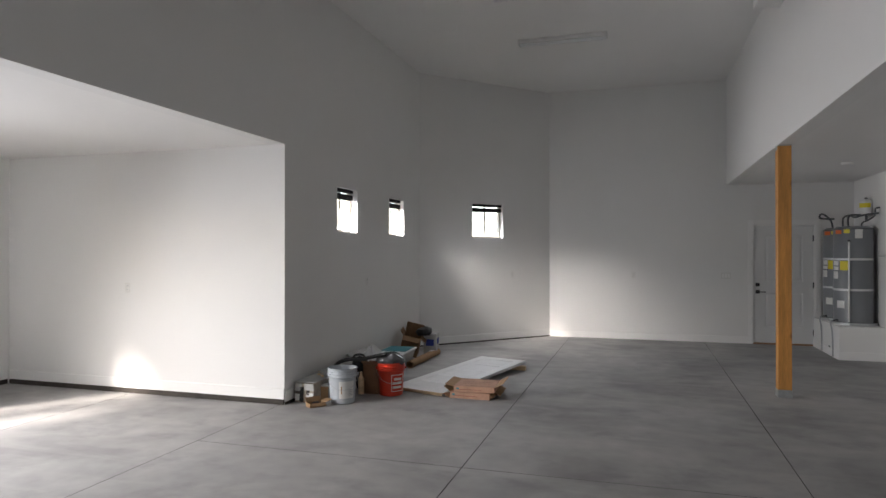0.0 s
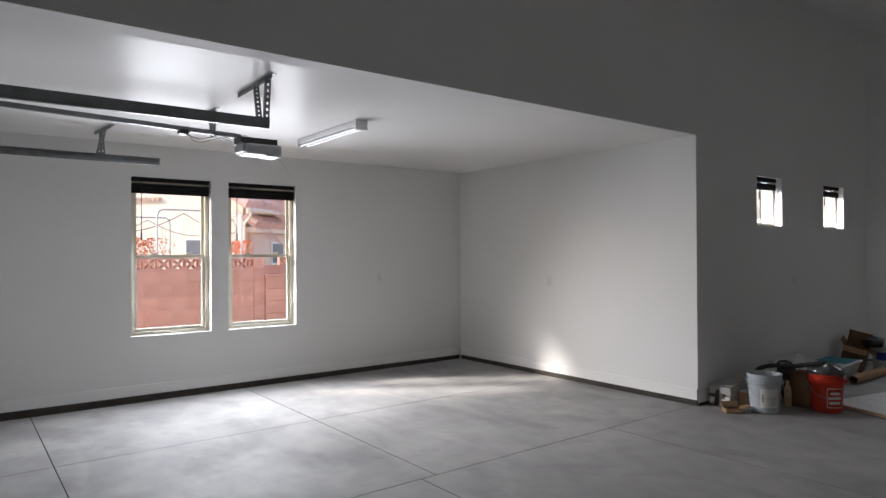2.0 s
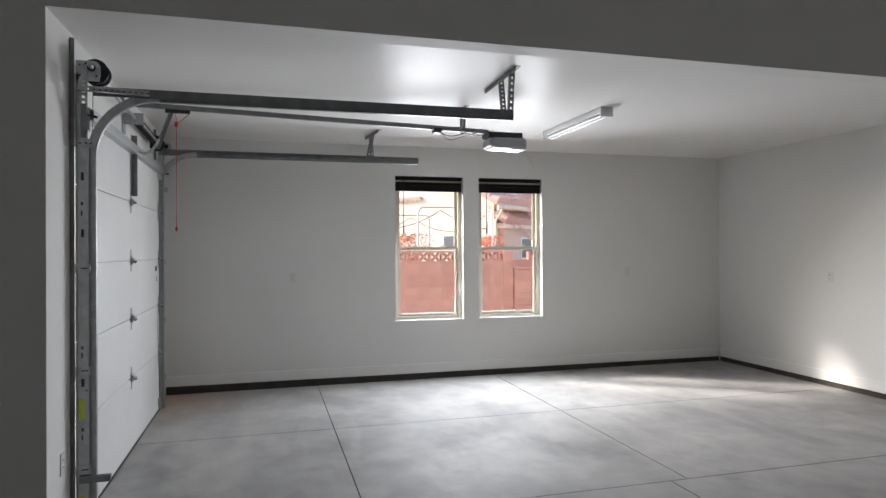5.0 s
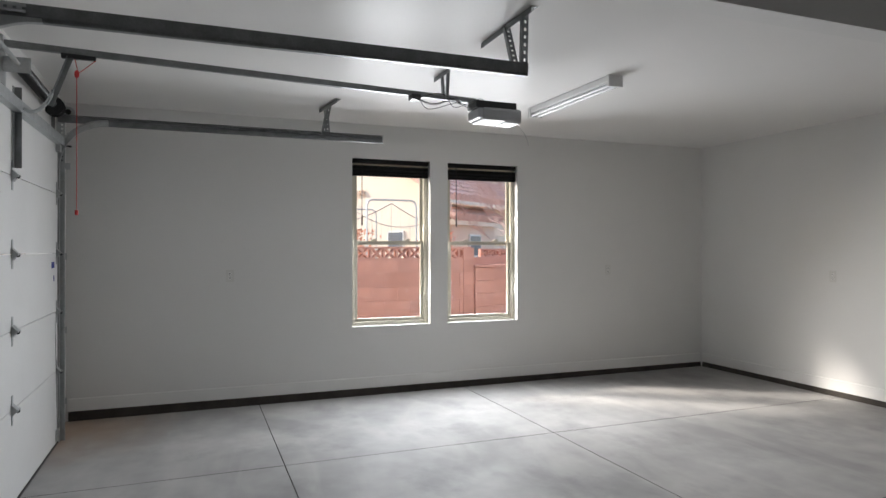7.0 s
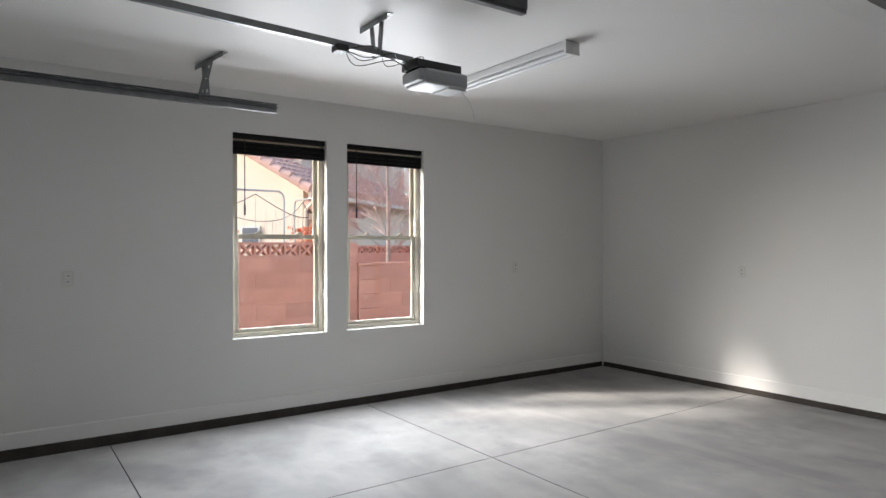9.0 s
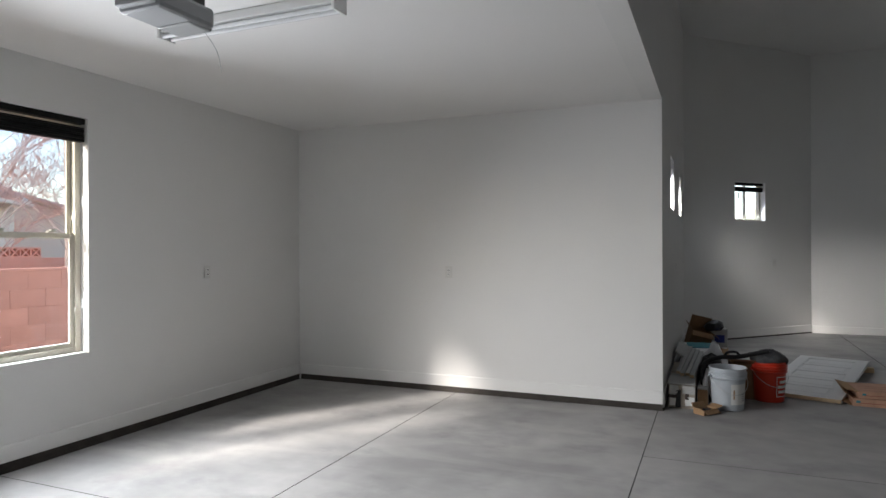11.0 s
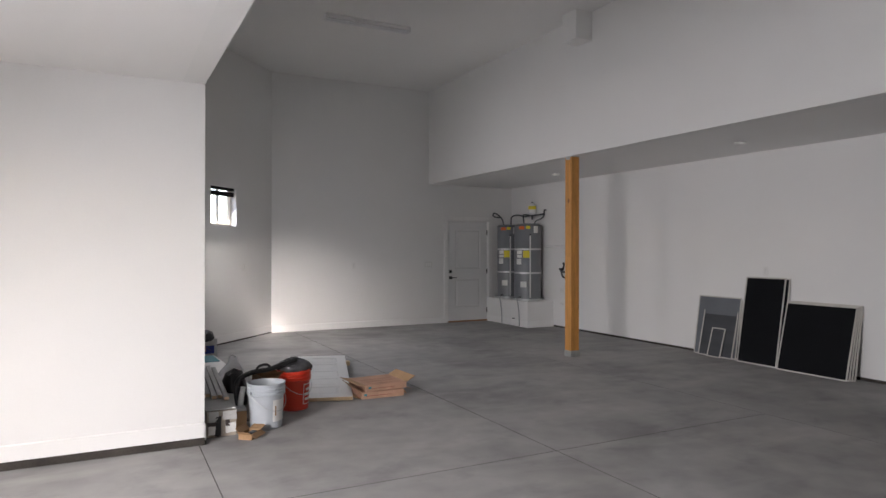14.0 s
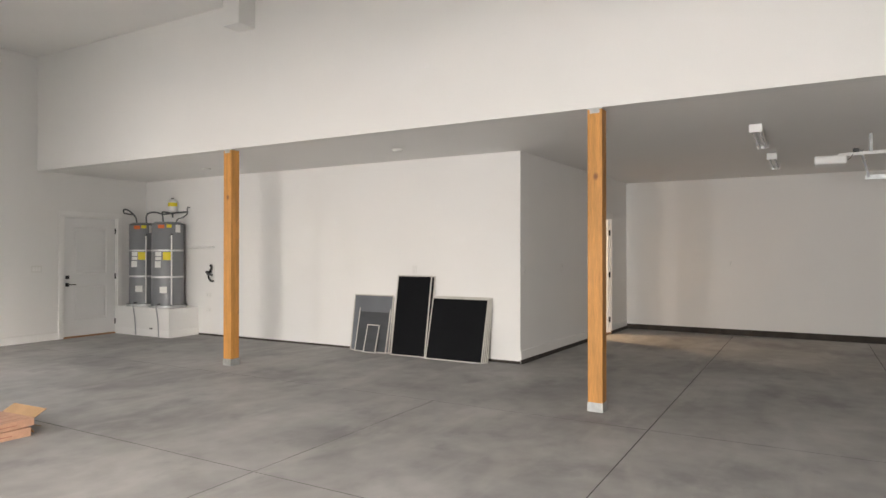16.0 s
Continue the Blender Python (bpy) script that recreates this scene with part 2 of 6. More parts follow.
CLEAR = material("clear_plastic_film", (0.62, 0.63, 0.64), rough=0.2, vary=0.25, scale=9)
BLOCK = material("red_block", (0.66, 0.335, 0.255), rough=0.9, vary=0.1, scale=3, bump=0.4, bump_scale=60, fine=0.1, island=0.08)
MORTAR = material("red_mortar", (0.62, 0.315, 0.24), rough=0.95, vary=0.1)
STUCCO = material("cream_stucco", (0.78, 0.68, 0.56), rough=0.9, vary=0.06, scale=2, bump=0.3, bump_scale=50)
STUCCO2 = material("tan_stucco", (0.66, 0.52, 0.42), rough=0.9, vary=0.06, scale=2, bump=0.3, bump_scale=50)
TILE = material("clay_roof_tile", (0.54, 0.35, 0.30), rough=0.85, vary=0.18, scale=4, fine=0.1, island=0.15)
BARK = material("pale_bark", (0.40, 0.31, 0.27), rough=0.9, vary=0.2, scale=10)
TWIG = material("reddish_twigs", (0.52, 0.36, 0.32), rough=0.9, vary=0.2, scale=10)
LEAFR = material("red_orange_leaves", (0.72, 0.17, 0.05), rough=0.8, vary=0.35, scale=8, island=0.2)
STRAW = material("dry_grass", (0.50, 0.34, 0.17), rough=0.9, vary=0.3, scale=12)
DIRT = material("desert_ground", (0.36, 0.25, 0.18), rough=0.95, vary=0.15, scale=0.6, fine=0.15, fine_scale=8, bump=0.4, bump_scale=20)
NET = material("trampoline_net", (0.16, 0.15, 0.15), rough=0.9, vary=0.1)
POLE = material("galvanised_pole", (0.50, 0.52, 0.54), rough=0.4, metal=0.6, vary=0.05)
GLASS = glass_material("window_glass", (0.97, 0.98, 0.98))
DARKGL = material("dark_house_glass", (0.10, 0.12, 0.16), rough=0.15, vary=0.1)


# ---- mesh helpers ----
def box(bm, x0, x1, y0, y1, z0, z1, m=None):
    v = [bm.verts.new((x, y, z)) for z in (z0, z1) for x, y in ((x0, y0), (x1, y0), (x1, y1), (x0, y1))]
    for f in ((0, 3, 2, 1), (4, 5, 6, 7), (0, 1, 5, 4), (1, 2, 6, 5), (2, 3, 7, 6), (3, 0, 4, 7)):
        bm.faces.new([v[i] for i in f])
    if m is not None:
        bmesh.ops.transform(bm, matrix=m, verts=v)
    return v


def tube(bm, pts, r, seg=10, caps=True):
    """A round rod or hose along a line of points; r may be one radius or one for each point."""
    pts = [Vector(p) for p in pts]
    rs = r if isinstance(r, (list, tuple)) else [r] * len(pts)
    rings = []
    side = None
    for i, p in enumerate(pts):
        d = (pts[min(i + 1, len(pts) - 1)] - pts[max(i - 1, 0)]).normalized()
        if side is None:
            side = d.orthogonal().normalized()
        side = (side - d * side.dot(d)).normalized()
        up = d.cross(side)
        rings.append([bm.verts.new(p + (side * math.cos(a) + up * math.sin(a)) * rs[i]) for a in (2 * math.pi * k / seg for k in range(seg))])
    for a, b in zip(rings, rings[1:]):
        for k in range(seg):
            bm.faces.new((a[k], a[(k + 1) % seg], b[(k + 1) % seg], b[k]))
    if caps:
        bm.faces.new(list(reversed(rings[0])))
        bm.faces.new(rings[-1])
    return rings


def lathe(bm, profile, seg=32, centre=(0, 0)):
    """Turns (radius, height) pairs about the upright through centre."""
    rings = [[bm.verts.new((centre[0] + r * math.cos(2 * math.pi * k / seg), centre[1] + r * math.sin(2 * math.pi * k / seg), z)) for k in range(seg)] for r, z in profile]
    for a, b in zip(rings, rings[1:]):
        for k in range(seg):
            bm.faces.new((a[k], a[(k + 1) % seg], b[(k + 1) % seg], b[k]))
    if profile[0][0] > 1e-4:
        bm.faces.new(list(reversed(rings[0])))
    if profile[-1][0] > 1e-4:
        bm.faces.new(rings[-1])


def curve_points(pts, n=10):
    """A smooth line through the points (Catmull-Rom)."""
    p = [Vector(q) for q in pts]
    p = [p[0] * 2 - p[1]] + p + [p[-1] * 2 - p[-2]]
    out = []
    for i in range(1, len(p) - 2):
        for k in range(n):
            t = k / n
            out.append(0.5 * ((2 * p[i]) + (p[i + 1] - p[i - 1]) * t + (2 * p[i - 1] - 5 * p[i] + 4 * p[i + 1] - p[i + 2]) * t * t + (3 * p[i] - p[i - 1] - 3 * p[i + 1] + p[i + 2]) * t ** 3))
    return out + [p[-2]]


def finish(bm, name, mat, smooth=False):
    bmesh.ops.recalc_face_normals(bm, faces=bm.faces)
    me = bpy.data.meshes.new(name)
    bm.to_mesh(me)
    bm.free()
    me.materials.append(mat)
    if smooth:
        for p in me.polygons:
            p.use_smooth = True
        me.set_sharp_from_angle(angle=radians(40))
    return me


def part(name, bm, mat, parent=None, label="", bevel=0.0, smooth=False):
    ob = new(name, finish(bm, name, mat, smooth))
    if parent is not None:
        ob.parent = parent
    if label:
        ob["label"] = label
    if bevel:
        md = ob.modifiers.new("bevel", "BEVEL")
        md.width, md.segments, md.limit_method = bevel, 2, "ANGLE"
    return ob


def block(name, x0, x1, y0, y1, z0, z1, mat, parent=None, label="", bevel=0.0):
    bm = bmesh.new()
    box(bm, x0, x1, y0, y1, z0, z1)
    return part(name, bm, mat, parent, label, bevel)


def rod(name, pts, r, mat, parent=None, label="", seg=10):
    bm = bmesh.new()
    tube(bm, pts, r, seg)
    return part(name, bm, mat, parent, label, smooth=True)


def thing(name, m, label, category, group=""):
    ob = new(name)
    ob.empty_display_size = 0.1
    ob.matrix_world = m
    return tagged(ob, label, category, group)


def structure(ob, label, category):
    return tagged(ob, label, category, kind="structure")


def wall(name, a, b, z0, z1, thick, holes, mat, label):
    """An upright wall whose room face runs from a to b, its body to the right of that line; holes: (start, end, sill, head)."""
    a, b = Vector((*a, 0)), Vector((*b, 0))
    u = (b - a).normalized()
    n = Vector((u.y, -u.x, 0))
    us = sorted({0.0, (b - a).length, *[h[0] for h in holes], *[h[1] for h in holes]})
    zs = sorted({z0, z1, *[h[2] for h in holes], *[h[3] for h in holes]})
    bm = bmesh.new()
    cache = {}

    def v(i, j, k):
        if (i, j, k) not in cache:
            p = a + u * us[i] + n * (thick * k)
            cache[i, j, k] = bm.verts.new((p.x, p.y, zs[j]))
        return cache[i, j, k]

    def solid(i, j):
        if not (0 <= i < len(us) - 1 and 0 <= j < len(zs) - 1):
            return False
        uc, zc = (us[i] + us[i + 1]) / 2, (zs[j] + zs[j + 1]) / 2
        return not any(h[0] < uc < h[1] and h[2] < zc < h[3] for h in holes)

    for i in range(len(us) - 1):
        for j in range(len(zs) - 1):
            if not solid(i, j):
                continue
            for k in (0, 1):
                bm.faces.new((v(i, j, k), v(i + 1, j, k), v(i + 1, j + 1, k), v(i, j + 1, k)))
            if not solid(i - 1, j):
                bm.faces.new((v(i, j, 0), v(i, j + 1, 0), v(i, j + 1, 1), v(i, j, 1)))
            if not solid(i + 1, j):
                bm.faces.new((v(i + 1, j, 0), v(i + 1, j + 1, 0), v(i + 1, j + 1, 1), v(i + 1, j, 1)))
            if not solid(i, j - 1):
                bm.faces.new((v(i, j, 0), v(i + 1, j, 0), v(i + 1, j, 1), v(i, j, 1)))
            if not solid(i, j + 1):
                bm.faces.new((v(i, j + 1, 0), v(i + 1, j + 1, 0), v(i + 1, j + 1, 1), v(i, j + 1, 1)))
    return structure(part(name, bm, mat), label, "wall")


# ---- the plan ----
XW, XB, XP, XS, XF = -7.815, -4.01, 1.0, 2.965, 7.68
YF, YE, YB, YR, YR2, YN = -1.05, 5.935, 12.265, 4.66, 4.44, -3.2
H_BAY, H_LOW, H_TALL = 2.73, 2.775, 4.62
DIAG_A, DIAG_B = (XB, 10.25), (-2.1, YB)
WIN = [(1.47, 2.305), (2.503, 3.335)]
SILL, HEADW = 0.672, 2.383
SMALL = [(7.155, 7.74), (8.866, 9.48)]
S_SILL, S_HEAD = 1.848, 2.40


def floor_z(y):
    """The slab falls slightly towards the garage doors."""
    return -0.0042 * (YE - y) if y < YE else 0.0


# walls: the room lies to the left of each line a to b
wall("wall_west", (XW, YE + 0.0), (XW, YF - 0.2), -0.3, H_BAY + 0.2, 0.16, [(YE - y1, YE - y0, SILL, HEADW) for y0, y1 in WIN], PAINT, "white painted drywall wall with two tall windows")
wall("wall_bay_end", (XB - 0.0, YE), (XW - 0.16, YE), -0.3, H_BAY + 0.2, 0.16, [], PAINT, "white painted drywall end wall of the side bay")
wall("wall_tall_west", (XB, DIAG_A[1]), (XB, YE + 0.16), -0.3, H_TALL + 0.2, 0.16, [(DIAG_A[1] - y1, DIAG_A[1] - y0, S_SILL, S_HEAD) for y0, y1 in SMALL], PAINT, "white painted tall wall with two small square windows")
wall("wall_corner_return", (XB, YE + 0.16), (XB, YE + 0.001), H_BAY + 0.2, H_TALL + 0.2, 0.16, [], PAINT, "white painted wall above the bay end")
wall("wall_diagonal", DIAG_B, DIAG_A, -0.3, H_TALL + 0.2, 0.16, [(1.07, 1.73, S_SILL, S_HEAD + 0.05)], PAINT, "white painted slanted corner wall with one small window")
wall("wall_north", (XS, YB), (DIAG_B[0] - 0.1, YB), -0.3, H_TALL + 0.2, 0.16, [(XS - 2.385, XS - 1.425, 0.0, 2.065)], PAINT, "white painted tall back wall with a door")
wall("wall_screen_side", (XS, YR), (XS, YB + 0.16), -0.3, H_LOW + 0.2, 0.16, [], PAINT, "white painted wall behind the window screens")
wall("wall_return", (XF + 0.1, YR2 - 0.005), (XS, YR), -0.3, H_LOW + 0.2, 0.16, [(1.06, 1.88, 0.0, 2.06)], PAINT, "white painted return wall with a house door")
wall("wall_east", (XF, YF - 0.2), (XF, YR2), -0.3, H_LOW + 0.2, 0.16, [], PAINT, "white painted far wall of the right bay")
wall("wall_bay_front", (XW - 0.16, YF), (XB - 0.16, YF), -0.3, H_BAY + 0.2, 0.16, [(0.815, 3.52, -0.3, 2.36)], PAINT, "white painted front wall round the overhead door")
wall("wall_right_front", (XP, YF), (XF + 0.16, YF), -0.3, H_LOW + 0.2, 0.16, [], PAINT, "white painted front wall of the right bay")
wall("wall_tall_front_west", (XB, YF), (XB, YN - 0.16), -0.3, H_TALL + 0.2, 0.16, [], PAINT, "white painted side wall of the tall bay")
wall("wall_tall_front_east", (XP, YN - 0.16), (XP, YF), -0.3, H_TALL + 0.2, 0.16, [], PAINT, "white painted side wall of the tall bay")
wall("wall_south", (XB - 0.16, YN), (XP + 0.16, YN), -0.3, H_TALL + 0.2, 0.16, [], PAINT, "white painted front wall of the tall bay")
wall("wall_header_bay", (XB, YE), (XB, YF), H_BAY, H_TALL + 0.2, 0.16, [], PAINT, "white painted wall above the side bay opening")
wall("wall_header_posts", (XP, YF), (XP, YB), H_LOW, H_TALL + 0.2, 0.16, [], PAINT, "white painted header wall carried by wooden posts")

# ceilings
structure(block("ceiling_bay", XW - 0.16, XB - 0.16, YF - 0.16, YE + 0.16, H_BAY, H_BAY + 0.2, CEIL), "smooth white painted low ceiling", "ceiling")
structure(block("ceiling_low", XP + 0.16, XF + 0.16, YF - 0.16, YB + 0.16, H_LOW, H_LOW + 0.2, CEIL), "smooth white painted low ceiling behind the posts", "ceiling")
structure(block("ceiling_tall", XB - 0.16, XP + 0.16, YN - 0.16, YB + 0.16, H_TALL, H_TALL + 0.2, CEIL), "smooth white painted high ceiling", "ceiling")
block_box = block("beam_box", 0.735, XP - 0.001, 7.40, 7.68, 4.24, H_TALL - 0.001, PAINT, None, "", 0.004)
structure(block_box, "white boxed beam end below the high ceiling", "beam box")

# each window: the open sky, and the brighter sky round the sun
GLOW_AIM, GLOW_AIM_HALL = (0.85, 0.53, -0.5), HEAD + Vector((0, 0, -0.46))
WARM = (1.0, 0.97, 0.93)
for y0, y1 in WIN:
    c, w, h = (XW - 0.02, (y0 + y1) / 2, (SILL + 2.22) / 2), y1 - y0 - 0.03, 2.22 - SILL - 0.03
    window_light(*c, w, h, (1, -0.22, -0.34), LAMP, 150)
    window_light(*c, w, h, GLOW_AIM, GLOW, 82, WARM)
for y0, y1 in SMALL:
    c = (XB - 0.02, (y0 + y1) / 2, S_SILL + 0.22)
    window_light(*c, y1 - y0, 0.42, (1, 0.3, -0.5), LAMP * 0.12, 145)
    window_light(*c, y1 - y0, 0.42, GLOW_AIM_HALL, GLOW * 0.25, 42, WARM)
DV = (Vector(DIAG_B) - Vector(DIAG_A)).normalized()
dc = Vector(DIAG_B) - DV * 1.40 + Vector((-DV.y, DV.x)) * 0.02
window_light(dc.x, dc.y, S_SILL + 0.24, 0.66, 0.45, (DV.y, -DV.x, -0.6), LAMP * 0.11, 145)

# ---- floor slab in panels between the saw cuts ----
def floor_panels():
    base = bmesh.new()
    box(base, XW - 0.16, XF + 0.16, YN - 0.16, YB + 0.16, -0.40, -0.06)
    slab = structure(part("floor", base, JOINT), "grey trowelled concrete slab floor with saw-cut joints", "floor")
    g = 0.0025
    cols = [(XW - 0.1, -5.95, "bay"), (-5.95, -4.05, "bay"), (-4.05, -1.72, "main"), (-1.72, 0.63, "main"), (0.63, XF + 0.1, "side")]
    for x0, x1, where in cols:
        ys = {"bay": [YF - 0.16, 0.565, 2.68, YE + 0.1], "main": [YN - 0.1, 0.565, 2.55, 4.6, YB + 0.1], "side": [YN - 0.1, 0.565, 2.55, YB + 0.1]}[where]
        for y0, y1 in zip(ys, ys[1:]):
            bm = bmesh.new()
            cuts = [y0 + g] + ([YE] if y0 < YE < y1 - 0.2 else []) + [y1 - g]
            c = 0.001
            top = []
            for y in cuts:
                e = c if y == cuts[0] else (-c if y == cuts[-1] else 0)
                top.append([bm.verts.new((x0 + g, y, -0.06)), bm.verts.new((x0 + g, y, floor_z(y) - c)), bm.verts.new((x0 + g + c, y + e, floor_z(y))), bm.verts.new((x1 - g - c, y + e, floor_z(y))), bm.verts.new((x1 - g, y, floor_z(y) - c)), bm.verts.new((x1 - g, y, -0.06))])
            for r, s in zip(top, top[1:]):
                for k in range(5):
                    bm.faces.new((r[k], r[k + 1], s[k + 1], s[k]))
            bm.faces.new(top[0])
            bm.faces.new(list(reversed(top[-1])))
            panel = part("slab_panel", bm, CONC, slab)
            panel.data.materials.append(JOINT)
            for p in panel.data.polygons:
                p.material_index = 0 if p.normal.z > 0.9 else 1


# ---- trim ----
def skirting(name, a, b, stem, height, n, label="white painted skirting board", stem_out=0.02):
    """Board along a to b, standing off the wall towards n; stem: height of the concrete curb below it, dark with its
    shadow.
    """
    a, b, n = Vector((*a, 0)), Vector((*b, 0)), Vector((*n, 0)).normalized()
    u = (b - a).normalized()
    L = (b - a).length
    m = Matrix(((u.x, n.x, 0, a.x), (u.y, n.y, 0, a.y), (0, 0, 1, 0), (0, 0, 0, 1)))
    if height > stem:
        bm = bmesh.new()
        prof = [(0.0005, stem), (0.013, stem), (0.013, height - 0.008), (0.009, height - 0.001), (0.0005, height)]
        ends = [[bm.verts.new(m @ Vector((t, y, z))) for y, z in prof] for t in (0, L)]
        for k in range(5):
            bm.faces.new((ends[0][k], ends[0][(k + 1) % 5], ends[1][(k + 1) % 5], ends[1][k]))
        bm.faces.new(ends[0])
        bm.faces.new(list(reversed(ends[1])))
        structure(part(name, bm, TRIM), label, "skirting")
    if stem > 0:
        # concrete curb; the shadow under the board is put into its dark colour
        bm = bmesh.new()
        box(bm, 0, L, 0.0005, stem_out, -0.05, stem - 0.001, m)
        structure(part("stem_curb", bm, STEM, bevel=0.004), "rough concrete curb below the wall, coloured dark with its shadow", "curb")


floor_panels()
skirting("baseboard_west", (XW, YF + 0.02), (XW, YE - 0.03), 0.055, 0.165, (1, 0))
skirting("baseboard_end", (XW + 0.03, YE), (XB, YE), 0.055, 0.165, (0, -1))
skirting("baseboard_tall_west", (XB, YE + 0.0), (XB, DIAG_A[1]), 0.03, 0.15, (1, 0), stem_out=0.012)
skirting("baseboard_diagonal", DIAG_A, DIAG_B, 0.022, 0.14, (DIAG_B[1] - DIAG_A[1], -(DIAG_B[0] - DIAG_A[0])), stem_out=0.012)
skirting("baseboard_north", DIAG_B, (1.345, YB), 0.0, 0.122, (0, -1))
skirting("baseboard_north_end", (2.465, YB), (XS, YB), 0.0, 0.122, (0, -1))
skirting("curb_screen_side", (XS, YR), (XS, 10.8), 0.032, 0.0, (-1, 0), stem_out=0.006)
RU = (Vector((XF, YR2)) - Vector((XS, YR))).normalized()
RN = Vector((RU.y, -RU.x))
skirting("baseboard_return", (XS, YR), tuple(Vector((XS, YR)) + RU * 2.75), 0.05, 0.17, RN)
skirting("baseboard_return_end", tuple(Vector((XS, YR)) + RU * 3.76), (XF, YR2), 0.05, 0.17, RN)
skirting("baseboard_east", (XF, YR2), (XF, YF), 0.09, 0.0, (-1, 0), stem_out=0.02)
skirting("baseboard_front", (XB - 0.01, YF), (XB - 0.16, YF), 0.03, 0.14, (0, 1))


# ---- windows and blinds ----
def tall_window(name, y0, y1):
    """Single-hung window in the west wall."""
    x = XW - 0.155
    w = structure(new(name), "cream vinyl single-hung window with two panes", "window")
    w.location = (x, (y0 + y1) / 2, SILL)
    h, L, mid = HEADW - SILL, (y1 - y0) / 2, 0.855
    f = 0.045
    bm = bmesh.new()
    box(bm, 0, 0.075, -L, -L + f, 0, h)
    box(bm, 0, 0.075, L - f, L, 0, h)
    box(bm, 0, 0.075, -L + f, L - f, 0, f)
    box(bm, 0, 0.075, -L + f, L - f, h - f, h)
    part("window_frame", bm, VINYL, w, bevel=0.004)
    for nm, z0, z1, xo in (("lower_sash", f, mid + 0.02, 0.040), ("upper_sash", mid - 0.02, h - f, 0.012)):
        s = 0.032
        bm = bmesh.new()
        a, b = -L + f, L - f
        box(bm, xo, xo + 0.017, a, a + s, z0, z1)
        box(bm, xo, xo + 0.017, b - s, b, z0, z1)
        box(bm, xo, xo + 0.017, a + s, b - s, z0, z0 + s)
        box(bm, xo, xo + 0.017, a + s, b - s, z1 - s, z1)
        sash = part(nm, bm, VINYL, w, bevel=0.003)
        p = block("pane", xo + 0.006, xo + 0.010, a + s, b - s, z0 + s, z1 - s, GLASS, sash)
        p.visible_shadow = False
    for q in (-0.18, 0.18):
        bm = bmesh.new()
        box(bm, 0.066, 0.092, q - 0.028, q + 0.028, mid + 0.02, mid + 0.032)
        box(bm, 0.070, 0.088, q - 0.006, q + 0.040, mid + 0.032, mid + 0.044)
        part("sash_lock", bm, VINYL, w, bevel=0.003)
    sill = block("window_sill", 0.077, 0.152, -L + 0.002, L - 0.002, 0.0005, 0.006, PAINT, w)
    return w


def blind(y0, y1, z_top, depth_x, stack, flip=None, wand_len=0.55, label="black slatted window blind pulled up to the top"):
    """A raised blind: head rail, a bundle of slats with bottom rail, and a wand."""
    t = thing("window_blind", pose(depth_x, (y0 + y1) / 2, z_top) if flip is None else flip, label, "blind", "raised black blinds")
    L = (y1 - y0) / 2 - 0.012
    block("head_rail", -0.03, 0.03, -L, L, -0.043, -0.001, BLACK, t, "", 0.003)
    n = max(4, int(stack / 0.0095))
    for i in range(n):
        z = -0.068 - i * (stack - 0.002) / n
        bm = bmesh.new()
        box(bm, -0.027, 0.027, -L + 0.004, L - 0.004, z - 0.0085, z)
        bmesh.ops.rotate(bm, cent=(0, 0, z), matrix=Matrix.Rotation(radians(3 * math.sin(i * 1.7)), 3, "Y"), verts=bm.verts)
        part("slat", bm, BLACK, t)
    block("bottom_rail", -0.027, 0.027, -L + 0.003, L - 0.003, -0.066 - stack - 0.022, -0.066 - stack, BLACK, t, "", 0.003)
    rod("wand", [(0.034, -L + 0.09, -0.04), (0.036, -L + 0.09, -0.04 - wand_len)], 0.004, BLKPL, t)
    rod("wand_grip", [(0.036, -L + 0.09, -0.04 - wand_len), (0.036, -L + 0.09, -0.13 - wand_len)], 0.008, BLKPL, t)
    return t


for i, (y0, y1) in enumerate(WIN):
    tall_window("window_%d" % (i + 1), y0, y1)
    blind(y0, y1, HEADW, XW - 0.045, 0.085)


def small_window(name, m, w, h, label):
    """A small sliding window with one upright bar; local x runs along the wall, y outwards."""
    win = structure(new(name), label, "window")
    win.matrix_world = m
    f = 0.035
    bm = bmesh.new()
    box(bm, 0, f, 0.09, 0.155, 0, h)
    box(bm, w - f, w, 0.09, 0.155, 0, h)
    box(bm, f, w - f, 0.09, 0.155, 0, f)
    box(bm, f, w - f, 0.09, 0.155, h - f, h)
    part("window_frame", bm, VINYL, win, bevel=0.003)
    block("mullion", w / 2 - 0.014, w / 2 + 0.014, 0.10, 0.14, f, h - f, VINYL, win, "", 0.003)
    for a, b in ((f, w / 2 - 0.014), (w / 2 + 0.014, w - f)):
        block("pane", a, b, 0.118, 0.122, f, h - f, GLASS, win).visible_shadow = False


for i, (y0, y1) in enumerate(SMALL):
    small_window("window_%d" % (i + 3), Matrix(((0, -1, 0, XB), (1, 0, 0, y0), (0, 0, 1, S_SILL), (0, 0, 0, 1))), y1 - y0, S_HEAD - S_SILL, "small cream vinyl sliding window high in the wall")
    blind(y0, y1 - 0.05, S_HEAD, XB - 0.06, 0.05, None, 0.13, "small black blind pulled up in a high window")
DU = (Vector(DIAG_B) - Vector(DIAG_A)).normalized()
d0 = Vector(DIAG_B) - DU * 1.73
